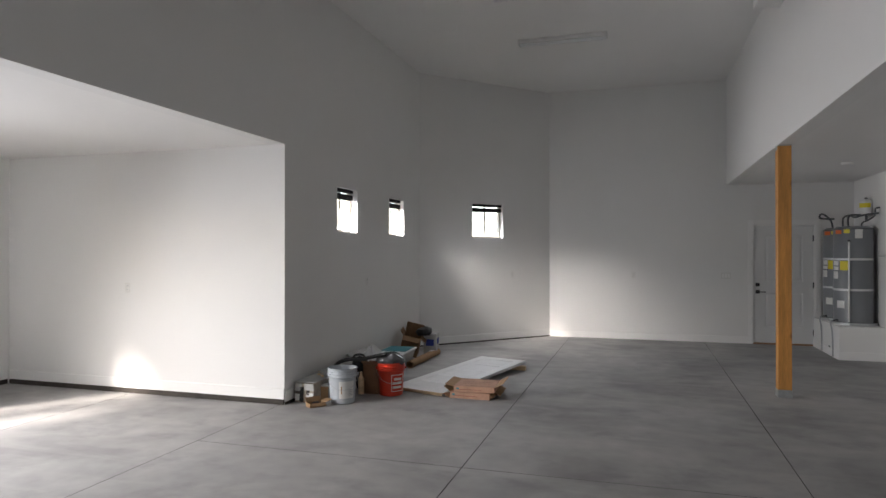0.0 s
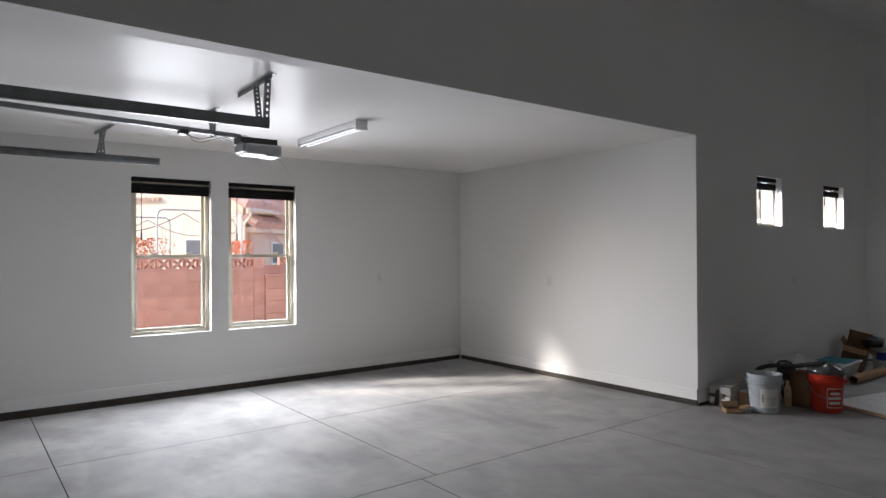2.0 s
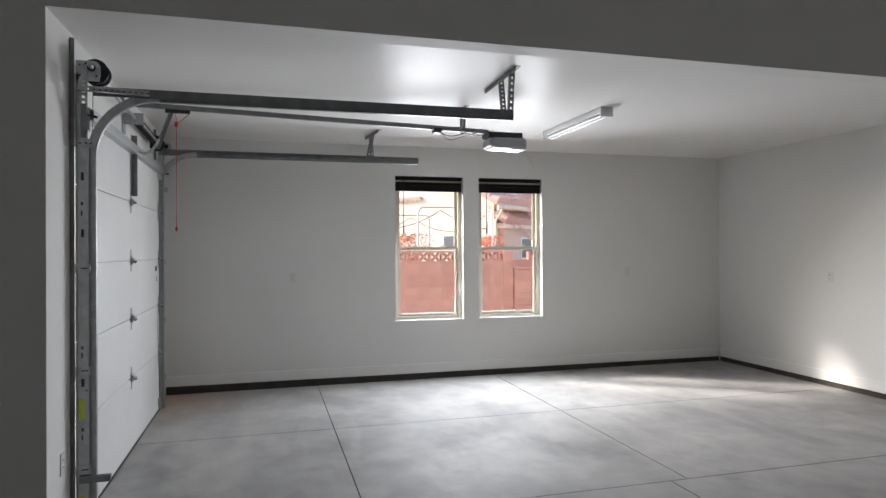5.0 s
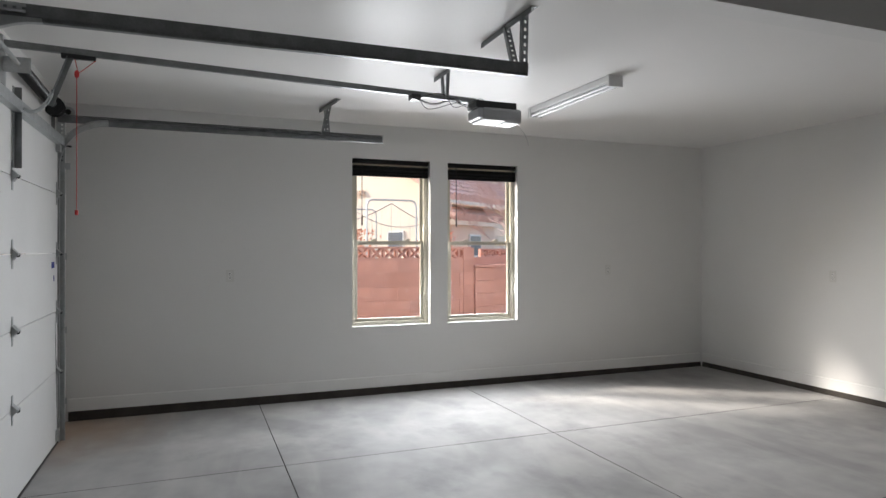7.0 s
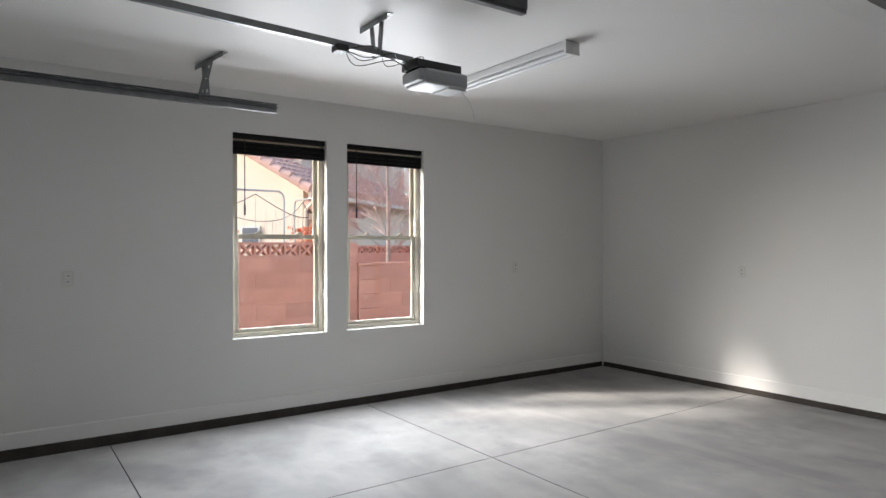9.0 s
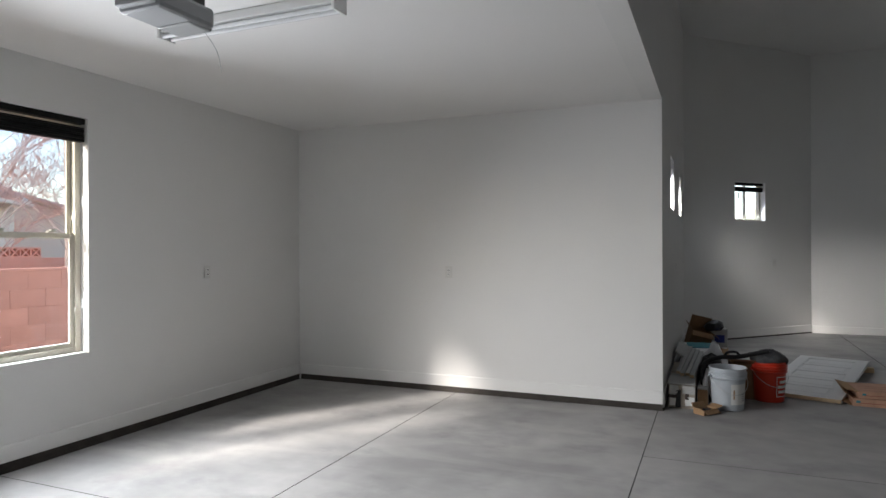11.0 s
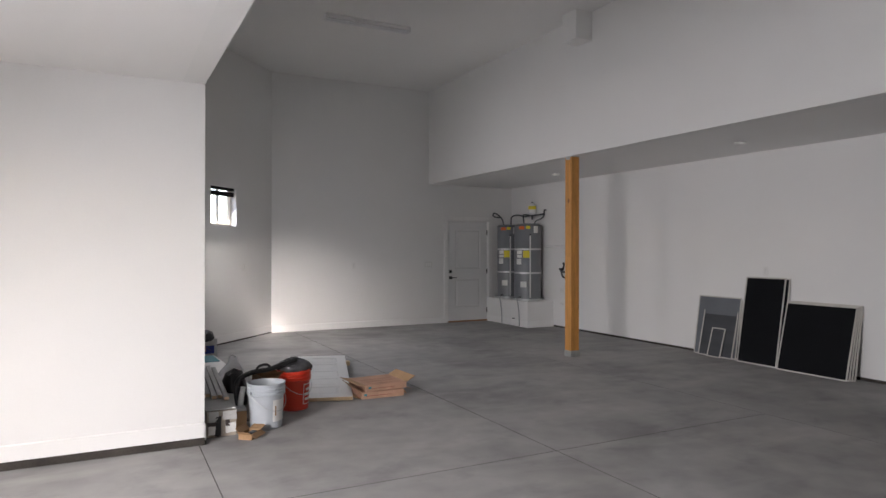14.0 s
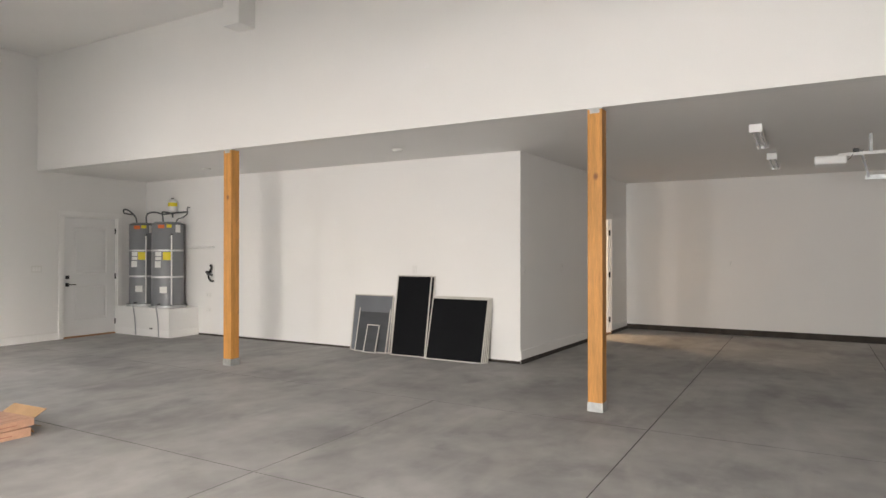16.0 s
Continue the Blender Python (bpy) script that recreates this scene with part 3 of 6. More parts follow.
small_window("window_5", Matrix(((DU.x, -DU.y, 0, d0.x), (DU.y, DU.x, 0, d0.y), (0, 0, 1, S_SILL), (0, 0, 0, 1))), 0.66, S_HEAD + 0.05 - S_SILL, "small vinyl window in the slanted corner wall")
dm = Vector(DIAG_B) - DU * 1.40 + Vector((-DU.y, DU.x)) * 0.06
blind(-0.33, 0.33, 0, 0, 0.05, Matrix(((DU.y, DU.x, 0, dm.x), (-DU.x, DU.y, 0, dm.y), (0, 0, 1, S_HEAD + 0.05), (0, 0, 0, 1))), 0.13, "small black blind pulled up in a high window")

# ---- wooden posts ----
def post(x, y):
    t = thing("wooden_post", pose(x, y, floor_z(y)), "orange-stained square fir post in a galvanised base bracket", "post", "posts under the header")
    h = H_LOW - floor_z(y)
    w = 0.069
    block("timber", -w, w, -w, w, 0.055, h - 0.012, FIR, t, "", 0.006)
    bm = bmesh.new()
    box(bm, -w - 0.004, w + 0.004, -w - 0.004, -w - 0.001, 0.0, 0.085)
    box(bm, -w - 0.004, w + 0.004, w + 0.001, w + 0.004, 0.0, 0.085)
    box(bm, -w - 0.004, -w - 0.001, -w - 0.001, w + 0.001, 0.0, 0.085)
    box(bm, w + 0.001, w + 0.004, -w - 0.001, w + 0.001, 0.0, 0.085)
    box(bm, -w, w, -w, w, 0.0, 0.052)
    base = part("base_bracket", bm, GALV, t, "galvanised steel post base")
    for s in (-0.03, 0.03):
        rod("bolt", [(s, -w - 0.004, 0.05), (s, -w - 0.011, 0.05)], 0.008, GALV, base, seg=6)
        rod("bolt", [(-w - 0.004, s, 0.05), (-w - 0.011, s, 0.05)], 0.008, GALV, base, seg=6)
    bm = bmesh.new()
    box(bm, -w - 0.003, w + 0.003, -w - 0.003, w + 0.003, h - 0.011, h - 0.001)
    box(bm, -w - 0.004, -w - 0.001, -0.045, 0.045, h - 0.05, h - 0.011)
    part("cap_plate", bm, GALV, t)


post(1.066, 7.885)
post(1.066, 3.10)


# ---- back door ----
def panel_slab(bm, w, h, t, panels):
    """A door leaf standing in x, z with its face at y = 0, with sunk and raised panels on that face."""
    xs = sorted({0, w, *[p[0] for p in panels], *[p[1] for p in panels]})
    zs = sorted({0, h, *[p[2] for p in panels], *[p[3] for p in panels]})
    for i in range(len(xs) - 1):
        for j in range(len(zs) - 1):
            a, b, c, d = xs[i], xs[i + 1], zs[j], zs[j + 1]
            if any(p[0] <= a and b <= p[1] and p[2] <= c and d <= p[3] for p in panels):
                continue
            bm.faces.new([bm.verts.new(q) for q in ((a, 0, c), (b, 0, c), (b, 0, d), (a, 0, d))])
    for a, b, c, d in panels:
        loops = []
        for inset, y in ((0, 0), (0.012, 0.009), (0.030, 0.009), (0.048, 0.002)):
            loops.append([bm.verts.new(q) for q in ((a + inset, y, c + inset), (b - inset, y, c + inset), (b - inset, y, d - inset), (a + inset, y, d - inset))])
        for r, s in zip(loops, loops[1:]):
            for k in range(4):
                bm.faces.new((r[k], r[(k + 1) % 4], s[(k + 1) % 4], s[k]))
        bm.faces.new(loops[-1])
    for f in (((0, 0, 0), (0, t, 0), (w, t, 0), (w, 0, 0)), ((0, 0, h), (w, 0, h), (w, t, h), (0, t, h)), ((0, 0, 0), (0, 0, h), (0, t, h), (0, t, 0)), ((w, 0, 0), (w, t, 0), (w, t, h), (w, 0, h)), ((0, t, 0), (0, t, h), (w, t, h), (w, t, 0))):
        bm.faces.new([bm.verts.new(q) for q in f])
    bmesh.ops.remove_doubles(bm, verts=bm.verts, dist=0.0002)


def casing(parent, w, h, width=0.085):
    """Flat boards round an opening of width w and height h; local y = 0 is the wall face, -y the room."""
    for nm, q in (("casing_side", (-width, -0.004, 0, h)), ("casing_side", (w + 0.004, w + width, 0, h)), ("casing_head", (-width, w + width, h + 0.004, h + width))):
        block(nm, q[0], q[1], -0.018, -0.001, q[2], q[3], TRIM, parent, "", 0.003)


d1 = structure(new("door_1"), "closed white two-panel door with black lever and deadbolt", "door")
d1.location = (1.425, YB, 0)
casing(d1, 0.96, 2.065)
bm = bmesh.new()
box(bm, 0, 0.016, 0, 0.155, 0, 2.065)
box(bm, 0.944, 0.96, 0, 0.155, 0, 2.065)
box(bm, 0.016, 0.944, 0, 0.155, 2.049, 2.065)
part("door_jamb", bm, TRIM, d1)
bm = bmesh.new()
panel_slab(bm, 0.922, 2.02, 0.042, [(0.17, 0.76, 1.06, 1.86), (0.17, 0.76, 0.27, 0.86)])
leaf = part("door_leaf", bm, DOORW, d1)
leaf.location = (0.019, 0.022, 0.026)
bm = bmesh.new()
box(bm, 0.0, 0.96, -0.012, 0.15, 0.0, 0.022)
part("threshold", bm, OAK, d1, "brown wooden threshold", 0.004)
for nm, z, r in (("deadbolt", 1.03, 0.030), ("lever_rose", 0.905, 0.030)):
    block(nm, 0.075 - r, 0.075 + r, 0.008, 0.0215, z - r, z + r, BLKMT, d1, "square black metal plate", 0.002)
block("deadbolt_thumb", 0.068, 0.082, -0.008, 0.008, 1.012, 1.048, BLKMT, d1)
bm = bmesh.new()
box(bm, 0.068, 0.082, -0.035, 0.008, 0.898, 0.912)
box(bm, 0.068, 0.195, -0.042, -0.028, 0.897, 0.913)
part("door_handle", bm, BLKMT, d1, "black metal lever handle", 0.003)
for z in (0.22, 1.03, 1.83):
    bm = bmesh.new()
    tube(bm, [(0.943, 0.012, z - 0.05), (0.943, 0.012, z + 0.05)], 0.007, 8)
    box(bm, 0.928, 0.943, 0.016, 0.0215, z - 0.05, z + 0.05)
    part("hinge", bm, BLKMT, d1, "black metal hinge")
# unseen board added behind the leaf to keep daylight out of the door gaps
block("door_light_block_board", 0.0, 0.96, 0.16, 0.18, -0.1, 2.2, TRIM, d1)

# house door in the return wall, ajar towards the house
TR = Vector((XF + 0.1, YR2 - 0.005))
RW = (Vector((XS, YR)) - TR).normalized()
d2m = Matrix(((-RW.x, RW.y, 0, (TR + RW * 1.88).x), (-RW.y, -RW.x, 0, (TR + RW * 1.88).y), (0, 0, 1, 0), (0, 0, 0, 1)))
d2 = structure(new("door_2"), "white house door with cream lit casing and black hardware", "door")
d2.matrix_world = d2m
casing(d2, 0.82, 2.06)
bm = bmesh.new()
box(bm, 0, 0.016, 0, 0.155, 0, 2.06)
box(bm, 0.804, 0.82, 0, 0.155, 0, 2.06)
box(bm, 0.016, 0.804, 0, 0.155, 2.044, 2.06)
part("door_jamb", bm, TRIM, d2)
bm = bmesh.new()
panel_slab(bm, 0.78, 2.03, 0.042, [(0.14, 0.64, 1.06, 1.86), (0.14, 0.64, 0.27, 0.86)])
leaf2 = part("door_leaf", bm, DOORW, d2)
leaf2.matrix_local = pose(0.80, 0.035, 0.012, 0, 0, 100) @ pose(0, 0, 0, 0, 0, 0)
for z in (0.25, 1.05, 1.80):
    bm = bmesh.new()
    box(bm, 0.796, 0.8035, 0.012, 0.05, z - 0.05, z + 0.05)
    tube(bm, [(0.797, 0.008, z - 0.05), (0.797, 0.008, z + 0.05)], 0.008, 8)
    part("hinge", bm, BLKMT, d2, "black metal hinge")
block("threshold", 0.0, 0.82, -0.01, 0.155, 0.001, 0.02, OAK, d2)
# the lit passage behind it
hm = Matrix.Translation((0, 0, 0)) @ d2m
for nm, q in (("hall_wall", (-0.5, -0.4, 0.161, 2.2, 0, 2.5)), ("hall_wall", (1.7, 1.8, 0.161, 2.2, 0, 2.5)), ("hall_wall", (-0.5, 1.8, 2.2, 2.3, 0, 2.5)), ("hall_ceiling", (-0.5, 1.8, 0.161, 2.3, 2.5, 2.6)), ("hall_floor", (-0.5, 1.8, 0.161, 2.3, -0.02, 0.012))):
    bm = bmesh.new()
    box(bm, *q, hm)
    structure(part(nm, bm, OAK if nm == "hall_floor" else PAINT), "wooden passage floor" if nm == "hall_floor" else "white painted passage beyond the house door", "floor" if nm == "hall_floor" else "wall")
hl = bpy.data.lights.new("hall_lamp", "AREA")
hl.size, hl.energy, hl.color = 0.4, HALL, (1.0, 0.72, 0.45)
new("hall_lamp", hl).matrix_world = hm @ pose(0.45, 1.1, 2.45)

# ---- lamps of the ceilings ----
def batten(x0, x1, y, z, label):
    t = thing("ceiling_light", pose((x0 + x1) / 2, y, z), label, "ceiling light", "fluorescent ceiling lights")
    L = (x1 - x0) / 2
    block("housing", -L + 0.02, L - 0.02, -0.055, 0.055, -0.05, -0.001, LAMPW, t, "", 0.006)
    for s in (-1, 1):
        bm = bmesh.new()
        box(bm, s * L - 0.02 if s > 0 else -L, L if s > 0 else -L + 0.02, -0.062, 0.062, -0.085, -0.001)
        part("end_cap", bm, LAMPW, t, bevel=0.004)
    for yy in (-0.032, 0.032):
        rod("lamp_tube", [(-L + 0.02, yy, -0.068), (L - 0.02, yy, -0.068)], 0.013, TUBE, t, "unlit white fluorescent tube")


batten(-6.56, -5.36, 2.85, H_BAY, "white twin-tube fluorescent batten, off, on the bay ceiling")
batten(-2.11, -0.88, 9.10, H_TALL, "white twin-tube fluorescent batten, off, on the high ceiling")
batten(-2.11, -0.88, 7.37, H_TALL, "white twin-tube fluorescent batten, off, on the high ceiling")
batten(2.55, 3.78, 1.87, H_LOW, "white twin-tube fluorescent batten, off, on the low ceiling")
batten(4.80, 6.02, 1.82, H_LOW, "white twin-tube fluorescent batten, off, on the low ceiling")

# ---- overhead door with its tracks, springs and opener ----
def sweep(bm, pts, half_x, half_n):
    """A bar of rectangular section along points in a plane of equal x."""
    pts = [Vector(p) for p in pts]
    rings = []
    for i, p in enumerate(pts):
        d = (pts[min(i + 1, len(pts) - 1)] - pts[max(i - 1, 0)]).normalized()
        n = Vector((1, 0, 0)).cross(d).normalized()
        rings.append([bm.verts.new(p + Vector((sx * half_x, 0, 0)) + n * sn * half_n) for sx, sn in ((-1, -1), (1, -1), (1, 1), (-1, 1))])
    for a, b in zip(rings, rings[1:]):
        for k in range(4):
            bm.faces.new((a[k], a[(k + 1) % 4], b[(k + 1) % 4], b[k]))
    bm.faces.new(rings[0])
    bm.faces.new(list(reversed(rings[-1])))


def perforated(name, p0, p1, across, w, parent, mat=None, step=0.05):
    """A punched steel strip from p0 to p1 with a row of real holes; across: the way of its width."""
    p0, p1 = Vector(p0), Vector(p1)
    u = (p1 - p0).normalized()
    c = Vector(across)
    c = (c - u * c.dot(u)).normalized()
    n = u.cross(c)
    L = (p1 - p0).length
    m = Matrix(((u.x, c.x, n.x, p0.x), (u.y, c.y, n.y, p0.y), (u.z, c.z, n.z, p0.z), (0, 0, 0, 1)))
    bm = bmesh.new()
    box(bm, 0, L, -w / 2, -w / 6, -0.0015, 0.0015, m)
    box(bm, 0, L, w / 6, w / 2, -0.0015, 0.0015, m)
    k = max(2, int(L / step))
    for i in range(k + 1):
        a = i * L / (k + 1)
        box(bm, a, a + L / (k + 1) * 0.55, -w / 6, w / 6, -0.0015, 0.0015, m)
    box(bm, 0, L, -w / 2, -w / 2 + 0.003, 0.0015, w * 0.8, m)
    return part(name, bm, mat or GALVD, parent)


DX0, DX1, DY = -7.13, -4.475, -0.995
gd = thing("overhead_door", pose(0, 0, 0), "closed white sectional steel garage door with galvanised hinges", "garage door")
ZS = [floor_z(-1.0) + 0.012, 0.53, 0.985, 1.43, 1.885, 2.345]
for z0, z1 in zip(ZS, ZS[1:]):
    bm = bmesh.new()
    box(bm, DX0, DX1, DY - 0.045, DY, z0 + 0.0015, z1 - 0.0015)
    part("door_section", bm, GDOOR, gd, bevel=0.004)
block("bottom_seal", DX0, DX1, DY - 0.05, DY + 0.004, floor_z(-1.0) + 0.001, ZS[0] + 0.001, BLKPL, gd, "black rubber seal")


def hinge(x, z):
    bm = bmesh.new()
    box(bm, x - 0.012, x + 0.012, DY, DY + 0.004, z - 0.085, z + 0.085)
    v = [bm.verts.new(q) for q in ((x - 0.03, DY + 0.004, z - 0.035), (x + 0.03, DY + 0.004, z - 0.035), (x + 0.03, DY + 0.004, z + 0.035), (x - 0.03, DY + 0.004, z + 0.035), (x - 0.022, DY + 0.034, z), (x + 0.022, DY + 0.034, z))]
    for f in ((0, 1, 5, 4), (2, 3, 4, 5), (1, 2, 5), (3, 0, 4), (0, 3, 2, 1)):
        bm.faces.new([v[i] for i in f])
    tube(bm, [(x - 0.034, DY + 0.03, z), (x + 0.034, DY + 0.03, z)], 0.008, 8)
    h = part("hinge", bm, GALV, gd)
    rod("hinge_pin", [(x - 0.002, DY + 0.03, z - 0.006), (x + 0.002, DY + 0.03, z - 0.006)], 0.012, BLKMT, h, seg=8)


for z in ZS[1:-1]:
    for x in (-5.80, DX0 + 0.05, DX1 - 0.05):
        hinge(x, z)
for x in (DX0 + 0.05, DX1 - 0.05):
    block("corner_bracket", x - 0.03, x + 0.03, DY, DY + 0.02, ZS[0] + 0.02, ZS[0] + 0.11, GALV, gd, "", 0.003)
    block("top_roller_bracket", x - 0.035, x + 0.035, DY, DY + 0.03, 2.20, 2.33, GALV, gd, "", 0.003)
bm = bmesh.new()
box(bm, DX0 + 0.02, DX1 - 0.02, DY + 0.001, DY + 0.05, 2.315, 2.319)
box(bm, DX0 + 0.02, DX1 - 0.02, DY + 0.001, DY + 0.05, 2.255, 2.259)
box(bm, DX0 + 0.02, DX1 - 0.02, DY + 0.046, DY + 0.05, 2.259, 2.315)
part("strut", bm, GALV, gd, "galvanised stiffening bar")
perforated("operator_bracket", (-5.80, DY + 0.008, 1.93), (-5.80, DY + 0.008, 2.40), (1, 0, 0), 0.045, gd, GALVD, 0.03)
for z, w in ((1.32, 0.10), (1.22, 0.03)):
    block("printed_label", DX0 + 0.13, DX0 + 0.13 + w, DY + 0.0005, DY + 0.0012, z, z + 0.045, BLUE, gd)


def track(x, z_top, y_end, side):
    """One side's vertical track, curve and level track, with its wall angle and brackets; side +1 faces the room."""
    t = thing("door_track", pose(0, 0, 0), "galvanised steel overhead door track with curved corner", "door track", "door tracks")
    r = 0.36
    yv = DY + (0.048 if side < 0 else -0.014)
    base = floor_z(-1.0)
    pts = [(x, yv, base), (x, yv, z_top - r)]
    arc = [(x, yv + r - r * math.cos(a), z_top - r + r * math.sin(a)) for a in (math.pi / 2 * k / 10 for k in range(1, 11))]
    for nm, p in (("vertical_track", pts), ("curved_track", pts[-1:] + arc), ("level_track", arc[-1:] + [(x, y_end, z_top)])):
        bm = bmesh.new()
        sweep(bm, p, 0.002, 0.023)
        q = [Vector(a) + Vector((side * 0.014, 0, 0)) for a in p]
        for s in (-1, 1):
            off = []
            for i, a in enumerate(q):
                d = (Vector(p[min(i + 1, len(p) - 1)]) - Vector(p[max(i - 1, 0)])).normalized()
                off.append(a + Vector((1, 0, 0)).cross(d).normalized() * 0.022 * s)
            sweep(bm, off, 0.014, 0.0022)
        part(nm, bm, GALVD if nm == "level_track" else GALV, t)
    bm = bmesh.new()
    box(bm, x - side * 0.006 - 0.0015, x - side * 0.006 + 0.0015, arc[-1][1] - 0.35, y_end, z_top - 0.01, z_top + 0.042)
    box(bm, min(x, x + side * 0.03), max(x, x + side * 0.03), arc[-1][1] - 0.35, y_end, z_top + 0.042, z_top + 0.045)
    part("track_angle", bm, GALVD, t)
    # steel strip standing on the jamb, broad wall angle between it and the track
    xa = x - side * 0.03
    block("jamb_strip", min(xa, xa - side * 0.004), max(xa, xa - side * 0.004), YF + 0.001, YF + 0.026, base, 2.70, GALVD, t)
    bm = bmesh.new()
    box(bm, xa - 0.0015, xa + 0.0015, DY - 0.012, DY + 0.040, base, 2.09)
    box(bm, min(xa, xa + side * 0.02), max(xa, xa + side * 0.02), DY + 0.037, DY + 0.040, base, 2.09)
    part("wall_angle", bm, GALV, t)
    for z in (0.275, 0.83, 1.405):
        bm = bmesh.new()
        box(bm, xa - side * 0.006 - 0.002, xa - side * 0.006 + 0.002, YF + 0.034, DY + 0.05, z - 0.026, z + 0.026)
        box(bm, min(xa, xa - side * 0.022), max(xa, xa - side * 0.022), YF + 0.030, YF + 0.034, z - 0.026, z + 0.026)
        br = part("jamb_bracket", bm, GALV, t, bevel=0.0008)
        block("slot", xa - side * 0.0085 - 0.0006, xa - side * 0.0085 + 0.0006, DY + 0.004, DY + 0.04, z - 0.003, z + 0.004, SLOT, br)
    rod("bolt_head", [(xa - side * 0.002, DY + 0.03, 0.72), (xa - side * 0.009, DY + 0.03, 0.72)], 0.007, GALVD, t, seg=6)
    if side < 0:
        block("sensor_bracket", min(xa, xa - side * 0.03), max(xa, xa - side * 0.03), DY - 0.004, DY + 0.155, 0.205, 0.243, GALVD, t, "", 0.003)
    # flag bracket with slotted stem, wide foot and slotted top arm
    xf = xa - side * 0.006
    bm = bmesh.new()
    box(bm, xf - 0.0015, xf + 0.0015, DY - 0.016, DY + 0.075, 2.085, 2.135)
    box(bm, xf - 0.0015, xf + 0.0015, DY - 0.018, DY - 0.002, 2.135, 2.50)
    box(bm, min(xf, xf - side * 0.025), max(xf, xf - side * 0.025), DY - 0.021, DY - 0.018, 2.085, 2.50)
    flag = part("flag_bracket", bm, GALV, t)
    for yy, zz in ((DY + 0.0, 2.11), (DY + 0.03, 2.11), (DY + 0.055, 2.11)):
        block("slot", xf - side * 0.002 - 0.0007, xf - side * 0.002 + 0.0007, yy - 0.006, yy + 0.006, zz - 0.004, zz + 0.004, SLOT, flag)
    perforated("flag_stem", (xf - side * 0.001, DY + 0.018, 2.13), (xf - side * 0.001, DY + 0.018, 2.50), (0, 1, 0), 0.042, t, GALV, 0.032)
    perforated("top_arm", (xf - side * 0.003, DY - 0.016, z_top + 0.022), (xf - side * 0.003, DY + 0.36, z_top + 0.012), (0, 1e-4, 1), 0.034, t, GALV, 0.032)
    block("roller_plate", min(xf - side * 0.004, xf - side * 0.016), max(xf - side * 0.004, xf - side * 0.016), DY + 0.006, DY + 0.034, 2.14, 2.33, GALVD, t, "", 0.003)
    rod("roller_stem", [(xf + side * 0.002, DY + 0.03, 2.27), (xf + side * 0.02, DY + 0.085, 2.262)], 0.007, BLKMT, t, seg=8)
    bm = bmesh.new()
    out = [(-0.02, 2.46), (0.10, 2.46), (0.106, 2.50)] + [(0.066 + 0.04 * math.cos(u), 2.535 + 0.04 * math.sin(u)) for u in (math.pi / 2 * k / 6 for k in range(7))] + [(-0.02, 2.575)]
    faces = [[bm.verts.new((xx, DY + p, q)) for p, q in out] for xx in (xf - 0.0015, xf + 0.0015)]
    bm.faces.new(faces[0][::-1])
    bm.faces.new(faces[1])
    for i in range(len(out)):
        j = (i + 1) % len(out)
        bm.faces.new((faces[0][i], faces[0][j], faces[1][j], faces[1][i]))
    bmesh.ops.recalc_face_normals(bm, faces=bm.faces)
    end = part("end_bearing_plate", bm, GALV, t)
    rod("bearing", [(xf + side * 0.004, DY + 0.06, 2.535), (xf - side * 0.012, DY + 0.06, 2.535)], 0.021, BLKMT, end, seg=16)
    for yy, zz in ((0.0, 2.55), (0.0, 2.49), (0.03, 2.56), (0.085, 2.49)):
        block("hole", xf - side * 0.002 - 0.0007, xf - side * 0.002 + 0.0007, DY + yy - 0.005, DY + yy + 0.005, zz - 0.005, zz + 0.005, SLOT, end)
    for k, z in enumerate((0.44, 0.49, 0.74, 0.90, 0.95, 1.58, 1.70, 1.76, 1.90)):
        w = (0.008, 0.012, 0.016)[k % 3]
        block("stamped_mark", xa - side * 0.0018 - 0.0004, xa - side * 0.0018 + 0.0004, DY + 0.002, DY + 0.002 + w, z, z + (0.03, 0.018, 0.045)[k % 3], INK, t)
    if side < 0:
        for z in (0.02, 0.56):
            block("warning_label", xa + 0.0020, xa + 0.0030, DY - 0.011, DY + 0.018, z, z + 0.11, SAFETY, t, "yellow-green warning label")
    return t


TN = track(-4.44, 2.395, 1.62, -1)
TF = track(-7.165, 2.455, 1.60, 1)
perforated("hanger_bar", (-4.40, 1.64, H_BAY - 0.004), (-5.05, 1.65, H_BAY - 0.004), (0, 1, 0), 0.04, TN)
perforated("hanger_strut", (-4.44, 1.60, 2.38), (-4.50, 1.64, H_BAY - 0.003), (0, 1, 0.2), 0.036, TN)
perforated("hanger_strut", (-4.45, 1.56, 2.40), (-4.72, 1.64, H_BAY - 0.003), (0, 1, 0.2), 0.036, TN)
perforated("hanger_bar", (-6.82, 1.12, H_BAY - 0.004), (-7.28, 1.06, H_BAY - 0.004), (0, 1, 0), 0.04, TF)
perforated("hanger_strut", (-7.16, 1.05, 2.45), (-7.05, 1.09, H_BAY - 0.003), (0, 1, 0.2), 0.036, TF)
perforated("hanger_strut", (-7.16, 1.10, 2.45), (-7.16, 1.08, H_BAY - 0.003), (0, 1, 0.2), 0.036, TF)

ts = thing("torsion_spring", pose(0, 0, 0), "steel torsion shaft with dark coil spring and black drums", "door spring")
SY, SZ = -0.935, 2.535
SLANT = 0.065 / 2.51


def shaft_y(x):
    """The shaft runs slightly back towards its far end."""
    return SY + SLANT * (x + 4.52)


